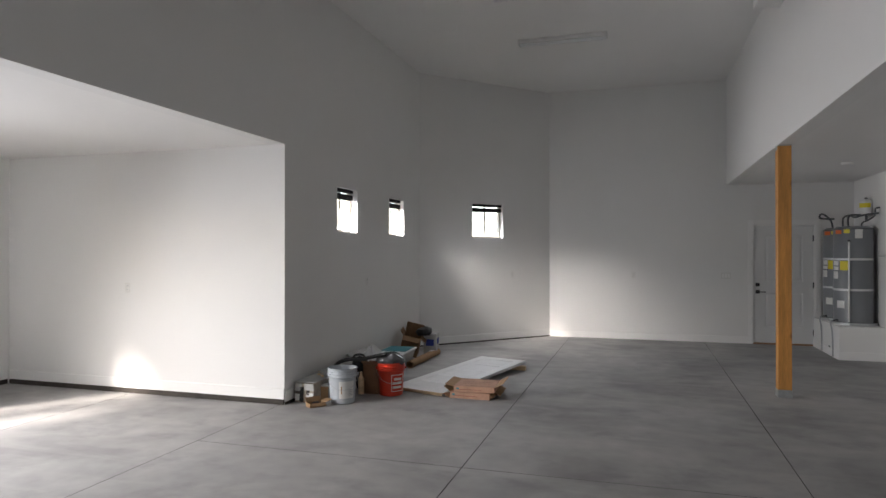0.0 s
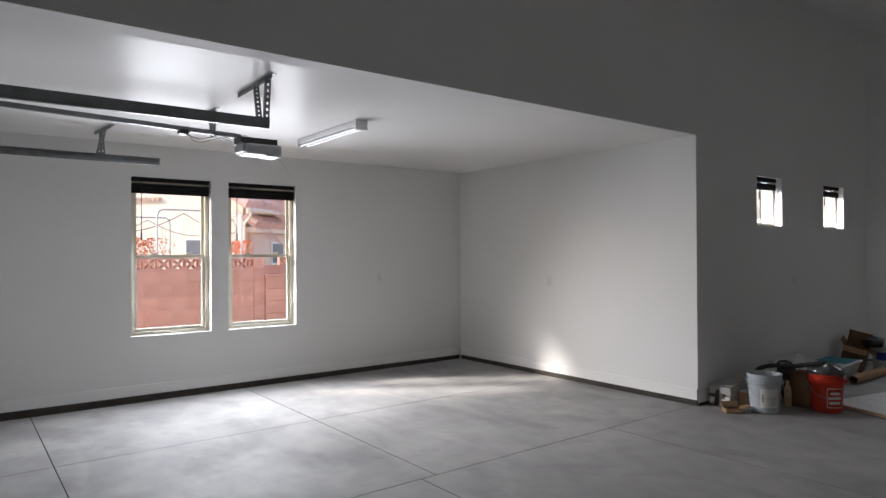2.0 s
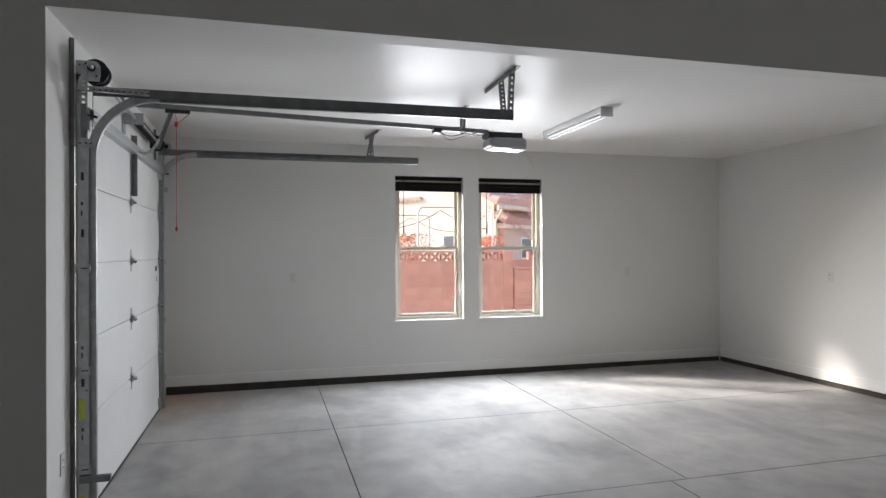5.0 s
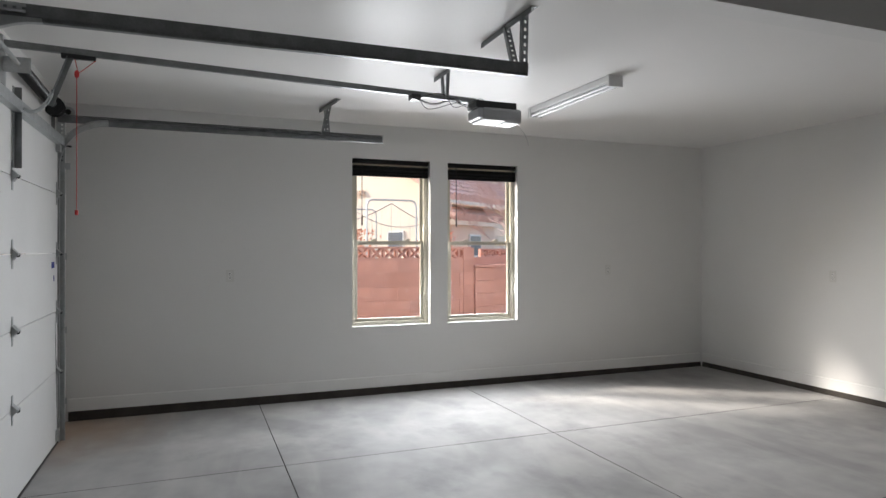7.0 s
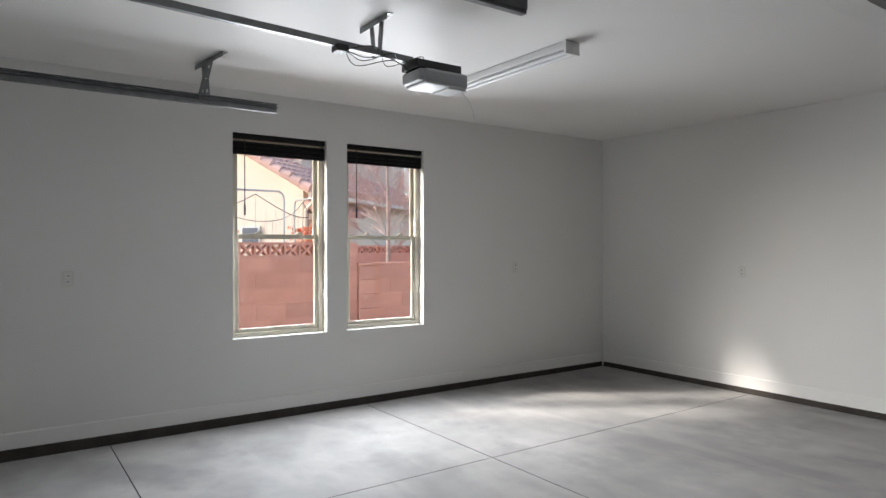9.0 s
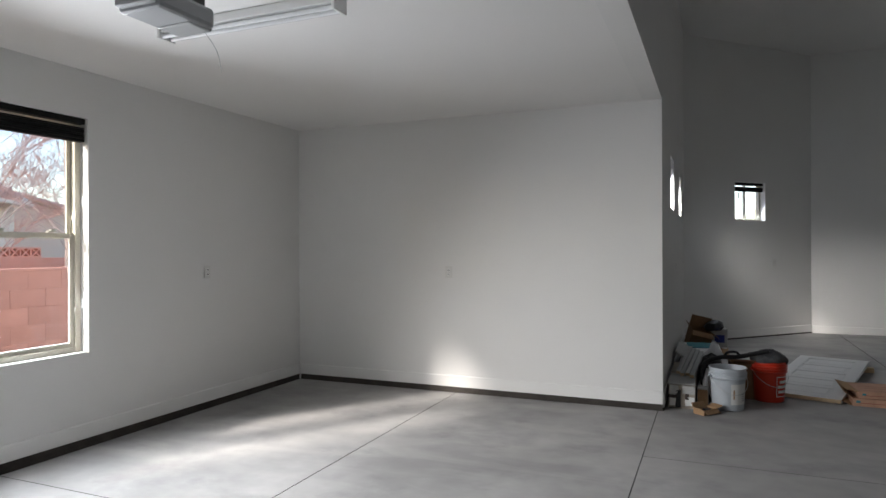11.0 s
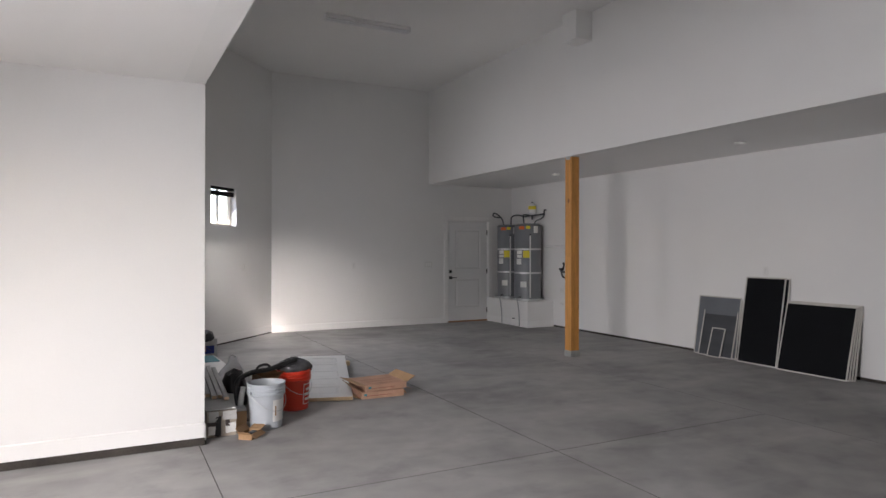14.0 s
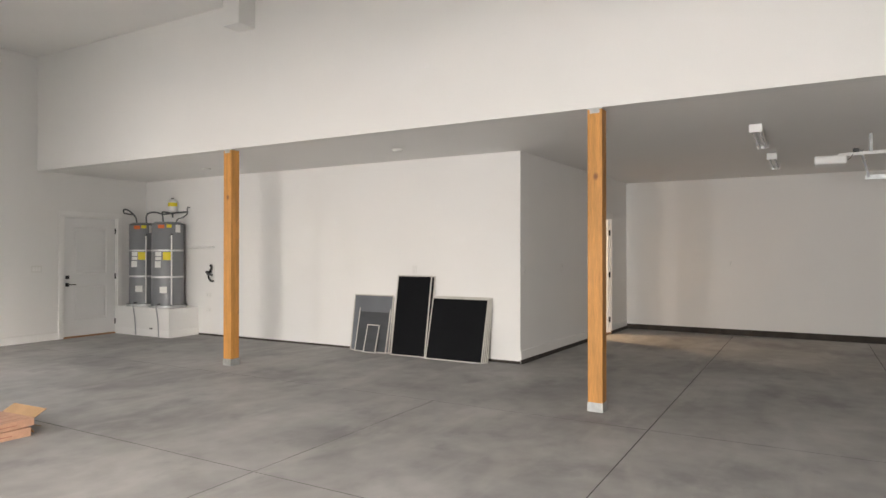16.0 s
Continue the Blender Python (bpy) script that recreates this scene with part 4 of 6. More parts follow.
rod("shaft", [(-4.34, shaft_y(-4.34), SZ), (-7.24, shaft_y(-7.24), SZ)], 0.013, GALV, ts)
n = 150
bm = bmesh.new()
tube(bm, [(-5.84 - 1.05 * i / n, shaft_y(-5.84 - 1.05 * i / n), SZ) for i in range(n + 1)], [0.034 + 0.004 * (i % 2) for i in range(n + 1)], 14)
part("coil_spring", bm, BLKMT, ts, smooth=False)
for x in (-4.52, -7.03):
    bm = bmesh.new()
    tube(bm, [(x + k, shaft_y(x), SZ) for k in (-0.05, -0.045, -0.03, 0.03, 0.045, 0.05)], [0.05, 0.07, 0.056, 0.056, 0.072, 0.06], 22)
    part("cable_drum", bm, BLKMT, ts, "black cable drum", smooth=True)
bm = bmesh.new()
box(bm, -5.82, -5.816, YF + 0.003, SY + 0.03, SZ - 0.05, SZ + 0.04)
box(bm, -5.88, -5.76, YF + 0.001, YF + 0.006, SZ - 0.12, SZ + 0.10)
part("bearing_plate", bm, GALV, ts)
for x, hw in ((-4.52, 0), (-7.03, 0)):
    rod("lift_cable", [(x, shaft_y(x) - 0.02, SZ), (x - 0.02, DY + 0.012, 0.10)], 0.002, GALVD, ts, seg=5)

op = thing("door_opener", pose(0, 0, 0), "grey garage door opener with rail hung from the bay ceiling", "door opener")
bm = bmesh.new()
sweep(bm, [(-5.750, -1.03, 2.63), (-5.750, 1.90, 2.542)], 0.016, 0.018)
part("rail", bm, GALVD, op)
block("header_bracket", -5.790, -5.710, YF + 0.001, -1.02, 2.59, 2.67, GALV, op)
bm = bmesh.new()
box(bm, -5.83, -5.60, 1.90, 2.21, 2.385, 2.475)
part("motor_housing", bm, GREYPL, op, bevel=0.02)
block("motor_cover", -5.815, -5.615, 1.87, 1.93, 2.40, 2.47, GREYPL, op, "", 0.012)
block("lens_cover", -5.81, -5.62, 2.08, 2.215, 2.377, 2.41, PALEPL, op, "translucent pale grey lamp cover", 0.012)
block("chassis", -5.80, -5.63, 1.86, 2.18, 2.475, 2.525, BLKPL, op, "", 0.004)
for a, b, c in ((0.06, 0.02, 1.35), (-0.05, 0.05, 1.45), (0.10, -0.02, 1.52)):
    rod("wire", curve_points([(-5.75, c, 2.56), (-5.75 + a, c + 0.10, 2.52 - b), (-5.75 - a * 0.6, c + 0.25, 2.50), (-5.72 + a, c + 0.36, 2.53), (-5.74, c + 0.45, 2.53)], 6), 0.0028, BLKPL, op, seg=6)
for s in (-0.06, 0.06):
    perforated("hanger_strut", (-5.750 + s * 0.5, 1.66, 2.53), (-5.750 + s, 1.66, H_BAY - 0.003), (1, 0, 0), 0.032, op)
perforated("hanger_bar", (-5.590, 1.66, H_BAY - 0.004), (-5.910, 1.66, H_BAY - 0.004), (0, 1, 0), 0.04, op)
block("junction", -5.790, -5.710, 1.40, 1.47, 2.51, 2.55, BLKPL, op, "", 0.006)
rod("wire", curve_points([(-5.730, 1.42, 2.53), (-5.630, 1.52, 2.47), (-5.650, 1.68, 2.50), (-5.710, 1.86, 2.47)], 6), 0.003, BLKPL, op, seg=6)
rod("wire", curve_points([(-5.750, 1.46, 2.53), (-5.690, 1.60, 2.56), (-5.750, 1.75, 2.53), (-5.730, 1.90, 2.485)], 6), 0.003, BLKPL, op, seg=6)
rod("antenna_wire", curve_points([(-5.640, 2.18, 2.38), (-5.620, 2.24, 2.30), (-5.630, 2.28, 2.22)], 6), 0.0012, GREYPL, op, seg=5)
perforated("door_arm", (-5.765, -0.812, 2.30), (-5.750, -0.706, 2.59), (1, 0, 0), 0.034, op, GALVD, 0.04)
rod("curved_arm", curve_points([(-5.79, DY + 0.06, 2.275), (-5.785, -0.90, 2.255), (-5.775, -0.85, 2.275), (-5.768, -0.805, 2.33), (-5.765, -0.79, 2.37)], 6), 0.011, GALV, op, "bent steel arm to the door")
block("carriage", -5.765, -5.735, -0.74, -0.56, 2.575, 2.606, BLKPL, op, "", 0.004)
rd = thing("release_cord", pose(-5.750, -0.64, 2.578), "red emergency release cord with red toggle", "pull cord")
bm = bmesh.new()
tube(bm, [(0, -0.03, 0.0), (0.0, -0.012, -0.085)], 0.0022, 6)
tube(bm, [(0, 0.08, 0.0), (0.0, -0.012, -0.085)], 0.0022, 6)
part("cord_loop", bm, RED, rd)
rod("cord", [(0, -0.02, -0.085), (0.002, -0.02, -0.90)], 0.0022, RED, rd, seg=6)
bm = bmesh.new()
lathe(bm, [(0.0, -0.112), (0.010, -0.108), (0.014, -0.09), (0.011, -0.072), (0.0, -0.064)], 12, (0, -0.02))
part("toggle", bm, RED, rd, smooth=True)
bm = bmesh.new()
lathe(bm, [(0.0, -0.92), (0.009, -0.918), (0.010, -0.89), (0.0, -0.885)], 10, (0.002, -0.02))
part("cord_end", bm, RED, rd, smooth=True)

# opener of the right bay
op2 = thing("door_opener", pose(0, 0, 0), "pale garage door opener hung from the low ceiling", "door opener")
block("motor_housing", 3.62, 3.92, 1.02, 1.34, 2.44, 2.54, LAMPW, op2, "", 0.02)
bm = bmesh.new()
sweep(bm, [(3.77, 1.10, 2.555), (3.77, -1.03, 2.60)], 0.016, 0.018)
part("rail", bm, PVC, op2)
for s in (-0.06, 0.06):
    perforated("hanger_strut", (3.77 + s * 0.5, 0.78, 2.57), (3.77 + s, 0.78, H_LOW - 0.003), (1, 0, 0), 0.032, op2)
block("junction", 3.74, 3.80, 0.90, 0.96, 2.575, 2.62, BLKPL, op2, "", 0.006)
rod("wire", curve_points([(3.77, 0.93, 2.6), (3.74, 1.0, 2.50), (3.74, 1.06, 2.53)], 6), 0.004, BLKPL, op2, seg=6)
tk2 = thing("door_track", pose(0, 0, 0), "galvanised steel level door track hung from the ceiling", "door track", "door tracks")
bm = bmesh.new()
sweep(bm, [(5.2, 0.75, 2.43), (5.2, -1.05, 2.43)], 0.014, 0.03)
part("level_track", bm, GALV, tk2)
perforated("hanger_strut", (5.2, 0.70, 2.43), (5.2, 0.78, H_LOW - 0.003), (1, 0, 0), 0.036, tk2)
perforated("hanger_bar", (5.05, 0.80, H_LOW - 0.004), (5.4, 0.80, H_LOW - 0.004), (0, 1, 0), 0.04, tk2)

# ---- outlets, switches, detectors ----
def plate(name, p, n, w, h, label, cat, slots):
    """A cover plate on a wall at p, facing n."""
    n = Vector((*n, 0)).normalized()
    u = Vector((-n.y, n.x, 0))
    m = Matrix(((u.x, n.x, 0, p[0]), (u.y, n.y, 0, p[1]), (0, 0, 1, p[2]), (0, 0, 0, 1)))
    t = thing(name, m, label, cat, "wall plates")
    block("cover", -w / 2, w / 2, 0.0005, 0.006, -h / 2, h / 2, PLATE, t, "", 0.002)
    for x, z, sw, sh in slots:
        block("insert", x - sw / 2, x + sw / 2, 0.0055, 0.0085, z - sh / 2, z + sh / 2, TRIM if sw > 0.02 else SLOT, t, "", 0.001)
        if 0.026 < sw < 0.034 and 0.026 < sh < 0.034:
            for k in (-0.006, 0.006):
                dx, dz = (k, 0) if h > w else (0, k)
                a, b = (0.0022, 0.007) if h > w else (0.007, 0.0022)
                block("pin_slot", x + dx - a, x + dx + a, 0.0083, 0.009, z + dz - b, z + dz + b, SLOT, t)
    return t


DUP = [(0, 0.02, 0.033, 0.028), (0, -0.02, 0.033, 0.028)]
OUT = "white duplex power outlet on the wall"
plate("power_outlet", (-6.03, YE, 1.19), (0, -1), 0.072, 0.115, OUT, "outlet", DUP)
plate("power_outlet", (XB, 8.05, 1.20), (1, 0), 0.072, 0.115, OUT, "outlet", DUP)
plate("power_outlet", (XW, 0.30, 1.21), (1, 0), 0.072, 0.115, OUT, "outlet", DUP)
plate("power_outlet", (XW, 4.53, 1.22), (1, 0), 0.072, 0.115, OUT, "outlet", DUP)
plate("power_outlet", (-0.57, YB, 1.17), (0, -1), 0.072, 0.115, OUT, "outlet", DUP)
plate("wall_switch", (0.99, YB, 1.18), (0, -1), 0.165, 0.115, "white three-gang light switch beside the door", "switch", [(k, 0, 0.033, 0.066) for k in (-0.046, 0, 0.046)])
dn = Vector((DU.y, -DU.x))
plate("power_outlet", (*(Vector(DIAG_B) - DU * 0.86), 1.18), dn, 0.072, 0.115, OUT, "outlet", DUP)
plate("power_outlet", (XS, 6.28, 1.20), (-1, 0), 0.072, 0.115, OUT, "outlet", DUP)
plate("power_outlet", (XF, 2.60, 1.25), (-1, 0), 0.05, 0.09, OUT, "outlet", DUP)
for k in (0.12, 1.42):
    plate("power_outlet", (*(Vector((XS, YR)) + RU * k), 1.22), RN, 0.072, 0.115, OUT, "outlet", DUP)
plate("wall_switch", (*(Vector((XS, YR)) + RU * 2.55), 1.32), RN, 0.072, 0.115, "dark keypad beside the house door", "switch", [(0, 0, 0.05, 0.1)])
plate("power_outlet", (-4.26, YF, 0.36), (0, 1), 0.072, 0.115, OUT, "outlet", DUP)
for y in (10.535,):
    for z in (0.706, 0.449):
        plate("power_outlet", (XS, y, z), (-1, 0), 0.115, 0.072, "white duplex outlet set on its side", "outlet", [(-0.02, 0, 0.028, 0.033), (0.02, 0, 0.028, 0.033)])
for x, y in ((2.10, 6.0), (2.16, 9.65)):
    t = thing("smoke_detector", pose(x, y, H_LOW), "round white detector on the low ceiling", "detector", "ceiling detectors")
    bm = bmesh.new()
    lathe(bm, [(0.0, -0.03), (0.045, -0.029), (0.06, -0.018), (0.07, -0.012), (0.07, -0.001)], 28)
    part("detector_body", bm, PLATE, t, smooth=True)

# ---- water heaters on their platform ----
PX, PY, PH = 2.36, 10.80, 0.49
pf = thing("heater_platform", pose(0, 0, 0), "white painted drywall platform carrying two water heaters", "platform")
block("platform_body", PX, XS - 0.001, PY, YB - 0.001, 0.0, PH, PAINT, pf, "", 0.006)
bm = bmesh.new()
box(bm, PX - 0.013, PX - 0.0005, PY - 0.013, YB - 0.02, 0.0, 0.122)
box(bm, PX, XS - 0.001, PY - 0.013, PY - 0.0005, 0.0, 0.122)
part("platform_skirting", bm, TRIM, pf, bevel=0.002)


def water_heater(cx, cy, r, label):
    t = thing("water_heater", pose(cx, cy, PH), label, "water heater", "water heaters")
    bm = bmesh.new()
    lathe(bm, [(r + 0.03, 0.0), (r + 0.05, 0.002), (r + 0.05, 0.045), (r + 0.045, 0.045), (r + 0.042, 0.01), (0.0, 0.01)], 40)
    part("drain_pan", bm, GALV, t, "shiny metal drain pan", smooth=True)
    H = 1.50
    bm = bmesh.new()
    lathe(bm, [(0.0, 0.02), (r - 0.01, 0.02), (r, 0.03), (r, H - 0.06), (r - 0.004, H - 0.055), (r - 0.012, H - 0.03), (r - 0.05, H - 0.005), (0.0, H)], 48)
    part("tank_body", bm, TANK, t, "grey enamelled steel tank", smooth=True)
    for z in (0.03, H - 0.055):
        bm = bmesh.new()
        lathe(bm, [(r - 0.004, z), (r + 0.003, z), (r + 0.003, z + 0.02), (r - 0.004, z + 0.02)], 48)
        part("rim", bm, TANKD, t, smooth=True)
    for z in (0.98, 0.52):
        bm = bmesh.new()
        lathe(bm, [(r - 0.002, z), (r + 0.004, z), (r + 0.004, z + 0.032), (r - 0.002, z + 0.032)], 48)
        part("earthquake_strap", bm, STRAP, t, "bright perforated steel strap", smooth=True)
    av = math.atan2(-8.5, -5.2)

    def decal(nm, mat, da, z0, z1, width, lab=""):
        bm = bmesh.new()
        k = 6
        a0 = av + radians(da)
        vs = [[bm.verts.new(((r + 0.0025) * math.cos(a0 + (i / k - 0.5) * width / r), (r + 0.0025) * math.sin(a0 + (i / k - 0.5) * width / r), z)) for z in (z0, z1)] for i in range(k + 1)]
        for p, q in zip(vs, vs[1:]):
            bm.faces.new((p[0], q[0], q[1], p[1]))
        sol = part(nm, bm, mat, t, lab)
        md = sol.modifiers.new("thick", "SOLIDIFY")
        md.thickness = 0.001
    decal("energy_label", YELLOW, -8, 0.83, 0.97, 0.14, "yellow energy label")
    decal("spec_label", PAPER, -42, 0.90, 0.97, 0.12, "white label")
    decal("spec_label", PAPER, -42, 0.83, 0.885, 0.12, "white label")
    decal("spec_label", PAPER, -44, 0.70, 0.81, 0.12, "white label")
    decal("access_cover", PAPER, -22, 0.26, 0.37, 0.12, "pale square cover")
    decal("warning_sticker", OR_STK, -30, 1.38, 1.44, 0.11, "orange sticker")
    decal("warning_sticker", YELLOW, -2, 1.39, 1.46, 0.08, "yellow sticker")
    decal("warning_sticker", PAPER, 32, 1.31, 1.45, 0.10, "white sticker")
    px, py = (r + 0.03) * math.cos(av + 0.1), (r + 0.03) * math.sin(av + 0.1)
    ix, iy = r * 0.96 * math.cos(av + 0.1), r * 0.96 * math.sin(av + 0.1)
    rod("relief_valve", [(ix, iy, 1.27), (px * 1.03, py * 1.03, 1.27)], 0.017, BLKMT, t)
    rod("discharge_pipe", curve_points([(px, py, 1.26), (px, py, 1.1), (px, py, 0.5), (px, py, 0.06)], 4), 0.0125, PVC, t, "white plastic discharge pipe")
    rod("drain_valve", [(r * math.cos(av - 0.6), r * math.sin(av - 0.6), 0.07), ((r + 0.07) * math.cos(av - 0.6), (r + 0.07) * math.sin(av - 0.6), 0.06)], 0.014, BLKPL, t, "black drain valve")
    return t


water_heater(2.655, 11.90, 0.235, "tall grey water heater with yellow label on the white platform")
water_heater(2.665, 11.235, 0.265, "tall grey water heater with straps and stickers beside its twin")
hp = thing("heater_pipework", pose(0, 0, 0), "dark flexible water lines joining the two heaters", "pipework")
T0 = PH + 1.49
rod("hose", curve_points([(2.58, 11.98, T0), (2.56, 12.0, T0 + 0.12), (2.50, 12.08, T0 + 0.22), (2.45, 12.15, T0 + 0.25), (2.42, 12.12, T0 + 0.19), (2.52, 12.16, T0 + 0.17), (2.64, 12.2, T0 + 0.17), (2.66, 12.26, T0 + 0.17)], 7), 0.014, TANKD, hp, seg=10)
rod("hose", curve_points([(2.70, 11.88, T0), (2.70, 11.86, T0 + 0.16), (2.74, 11.70, T0 + 0.20), (2.76, 11.50, T0 + 0.16), (2.78, 11.30, T0 + 0.17), (2.80, 11.12, T0 + 0.18), (2.96, 11.08, T0 + 0.2)], 7), 0.014, TANKD, hp, seg=10)
rod("hose", curve_points([(2.62, 11.30, T0), (2.62, 11.32, T0 + 0.12), (2.68, 11.40, T0 + 0.19), (2.80, 11.42, T0 + 0.19), (2.92, 11.42, T0 + 0.19)], 7), 0.014, TANKD, hp, seg=10)
rod("hose", curve_points([(2.74, 11.12, T0), (2.75, 11.08, T0 + 0.06), (2.80, 11.02, T0 + 0.09), (2.88, 11.0, T0 + 0.16), (2.90, 11.02, T0 + 0.26), (2.955, 11.03, T0 + 0.28)], 7), 0.012, TANKD, hp, seg=10)
rod("riser", [(2.90, 11.42, T0 + 0.10), (2.90, 11.42, T0 + 0.24)], 0.016, TANKD, hp)
et = thing("expansion_tank", pose(2.885, 11.40, 2.16), "small white expansion tank with a yellow label", "tank")
bm = bmesh.new()
lathe(bm, [(0.0, 0.0), (0.03, 0.0), (0.06, 0.015), (0.082, 0.045), (0.085, 0.06), (0.085, 0.19), (0.08, 0.215), (0.055, 0.245), (0.02, 0.258), (0.0, 0.26)], 28)
part("tank_shell", bm, PVC, et, smooth=True)
bm = bmesh.new()
lathe(bm, [(0.0, 0.255), (0.022, 0.256), (0.022, 0.275), (0.0, 0.278)], 14)
part("cap", bm, BLKPL, et, smooth=True)
bm = bmesh.new()
vs = [[bm.verts.new((0.0865 * math.cos(a), 0.0865 * math.sin(a), z)) for z in (0.12, 0.19)] for a in (math.pi * (0.95 + 0.7 * k / 8) for k in range(9))]
for p, q in zip(vs, vs[1:]):
    bm.faces.new((p[0], q[0], q[1], p[1]))
part("label", bm, YELLOW, et, "yellow label")
bm = bmesh.new()
tube(bm, [(0, 0, -0.08), (0, 0, 0.01)], 0.014, 10)
part("nipple", bm, TANKD, et)
for k, y in enumerate((11.72, 11.10)):
    cp = thing("condensate_line", pose(0, 0, 0), "thin grey drain line down the platform front", "drain line", "drain lines")
    rod("line", curve_points([(PX + 0.05, y, PH + 0.055), (PX - 0.03, y, PH + 0.04), (PX - 0.022, y - 0.01, PH - 0.08), (PX - 0.020, y - 0.04, 0.25), (PX - 0.022, y - 0.06, 0.012)], 6), 0.011, GREYPL, cp)
pc = thing("platform_vent", pose(PX - 0.014, 11.25, 0.13), "small dark slot in the platform front", "vent")
block("vent_slot", -0.006, 0.0, -0.035, 0.035, 0.0, 0.02, BLKPL, pc)
il = thing("insulated_pipe", pose(XS - 0.03, 10.4, 1.54), "short white insulated pipe along the wall", "pipe")
rod("pipe", [(0, 0, 0), (0, 0.62, -0.005)], 0.018, PVC, il)
rod("elbow", [(0.0, 0.0, 0), (0.029, 0.0, 0)], 0.018, PVC, il)
vl = thing("valve_manifold", pose(XS - 0.001, 10.46, 1.08), "dark metal valve loop on the wall", "valve")
rod("loop", curve_points([(0, 0.02, 0.14), (-0.05, -0.02, 0.145), (-0.055, -0.05, 0.10), (-0.05, 0.01, 0.02), (-0.055, 0.02, -0.06), (-0.05, -0.03, -0.12), (0, -0.05, -0.13)], 7), 0.016, BLKMT, vl)
bm = bmesh.new()
box(bm, -0.085, -0.03, -0.03, 0.07, 0.015, 0.05)
part("lever", bm, BLKMT, vl, bevel=0.006)
rod("tee", [(-0.05, -0.06, -0.02), (-0.05, 0.06, 0.0)], 0.02, TANKD, vl)
block("back_plate", -0.006, 0.0, -0.06, 0.05, -0.14, 0.15, TRIM, vl)


# ---- window screens leaning on the wall ----
def leaning_screen(y0, y1, h, foot, mesh_mat, label, f=0.016, top_gap=0.003):
    """A framed screen whose foot stands off the wall and whose head leans on it."""
    lean = math.atan2(foot, h)
    m = Matrix.Translation((XS - foot - 0.006 - top_gap, (y0 + y1) / 2, floor_z((y0 + y1) / 2) + 0.001)) @ Matrix.Rotation(lean, 4, "Y")
    t = thing("window_screen", m, label, "window screen", "leaning window screens")
    L, H = (y1 - y0) / 2, math.hypot(h, foot) - 0.004
    bm = bmesh.new()
    box(bm, -0.006, 0.006, -L, -L + f, 0, H)
    box(bm, -0.006, 0.006, L - f, L, 0, H)
    box(bm, -0.006, 0.006, -L + f, L - f, 0, f)
    box(bm, -0.006, 0.006, -L + f, L - f, H - f, H)
    part("screen_frame", bm, ALU, t, "thin aluminium frame", 0.0015)
    block("mesh", -0.002, 0.001, -L + f, L - f, f, H - f, mesh_mat, t)
    return t


leaning_screen(6.63, 7.33, 0.83, 0.125, MESHG, "grey mesh window screen leaning on the white wall")
leaning_screen(6.62, 7.17, 0.80, 0.085, MESHD, "dark mesh window screen leaning behind others")
leaning_screen(6.66, 7.22, 0.67, 0.15, MESHD, "small dark mesh window screen leaning on larger ones", top_gap=0.02)
leaning_screen(6.81, 7.03, 0.40, 0.12, MESHD, "smallest narrow window screen in front of the stack", top_gap=0.10)
leaning_screen(5.93, 6.50, 1.12, 0.16, MESHB, "tall black mesh window screen leaning on the wall")
leaning_screen(5.98, 6.55, 1.125, 0.20, MESHB, "tall black mesh window screen at the front of a pair", top_gap=0.012)
for k in range(4):
    leaning_screen(5.05 + 0.012 * k, 5.90 + 0.016 * k, 0.85 - 0.006 * k, 0.15 + 0.021 * k, MESHB, "broad black mesh window screen in a leaning stack", top_gap=0.004 + 0.014 * k)

# added strips that keep the sun from leaking in beside the overhead door
for x0, x1 in ((-4.50, -4.458), (-7.157, -7.115)):
    structure(block("door_gap_light_block", x0, x1, -1.095, -1.046, -0.2, 2.358, PAINT), "added white strip that blocks sunlight at the overhead door's side gap", "trim")

# ---- things on the floor by the tall wall ----
def crumple(bm, amount, seed):
    rnd = random.Random(seed)
    for v in bm.verts:
        n = noise.noise_vector(v.co * 9 + Vector((seed, 0, 0)))
        v.co += n * amount + Vector((rnd.uniform(-1, 1), rnd.uniform(-1, 1), rnd.uniform(-1, 1))) * amount * 0.25


def pail(cx, cy, mat, label, group="pails"):
    t = thing("bucket", pose(cx, cy, 0, 0, 0, 25), label, "bucket", group)
    r0, r1, h = 0.130, 0.148, 0.37
    bm = bmesh.new()
    prof = [(0.0, 0.004), (r0 - 0.01, 0.0), (r0, 0.008)]
    prof += [(r0 + (r1 - r0) * z / h, z) for z in (0.1, 0.2, 0.265)]
    for z in (0.275, 0.30, 0.325):
        prof += [(r1 + 0.001, z), (r1 + 0.009, z + 0.003), (r1 + 0.009, z + 0.008), (r1 + 0.001, z + 0.011)]
    prof += [(r1 + 0.003, 0.355), (r1 + 0.010, 0.36), (r1 + 0.009, h), (r1 - 0.001, h), (r1 - 0.005, 0.35), (r0 - 0.002, 0.02), (0.0, 0.012)]
    lathe(bm, prof, 40)
    body = part("pail_body", bm, mat, t, smooth=True)
    for s in (-1, 1):
        rod("bail_ear", [(s * (r1 + 0.002), 0, 0.30), (s * (r1 + 0.022), 0, 0.30)], 0.014, mat, t)
    a = [(math.cos(k * math.pi / 16) * (r1 + 0.015), -math.sin(k * math.pi / 16) * 0.155, 0.30 - math.sin(k * math.pi / 16) * 0.15) for k in range(17)]
    rod("bail", a, 0.0025, GALV, t, "thin wire handle", 6)
    return t


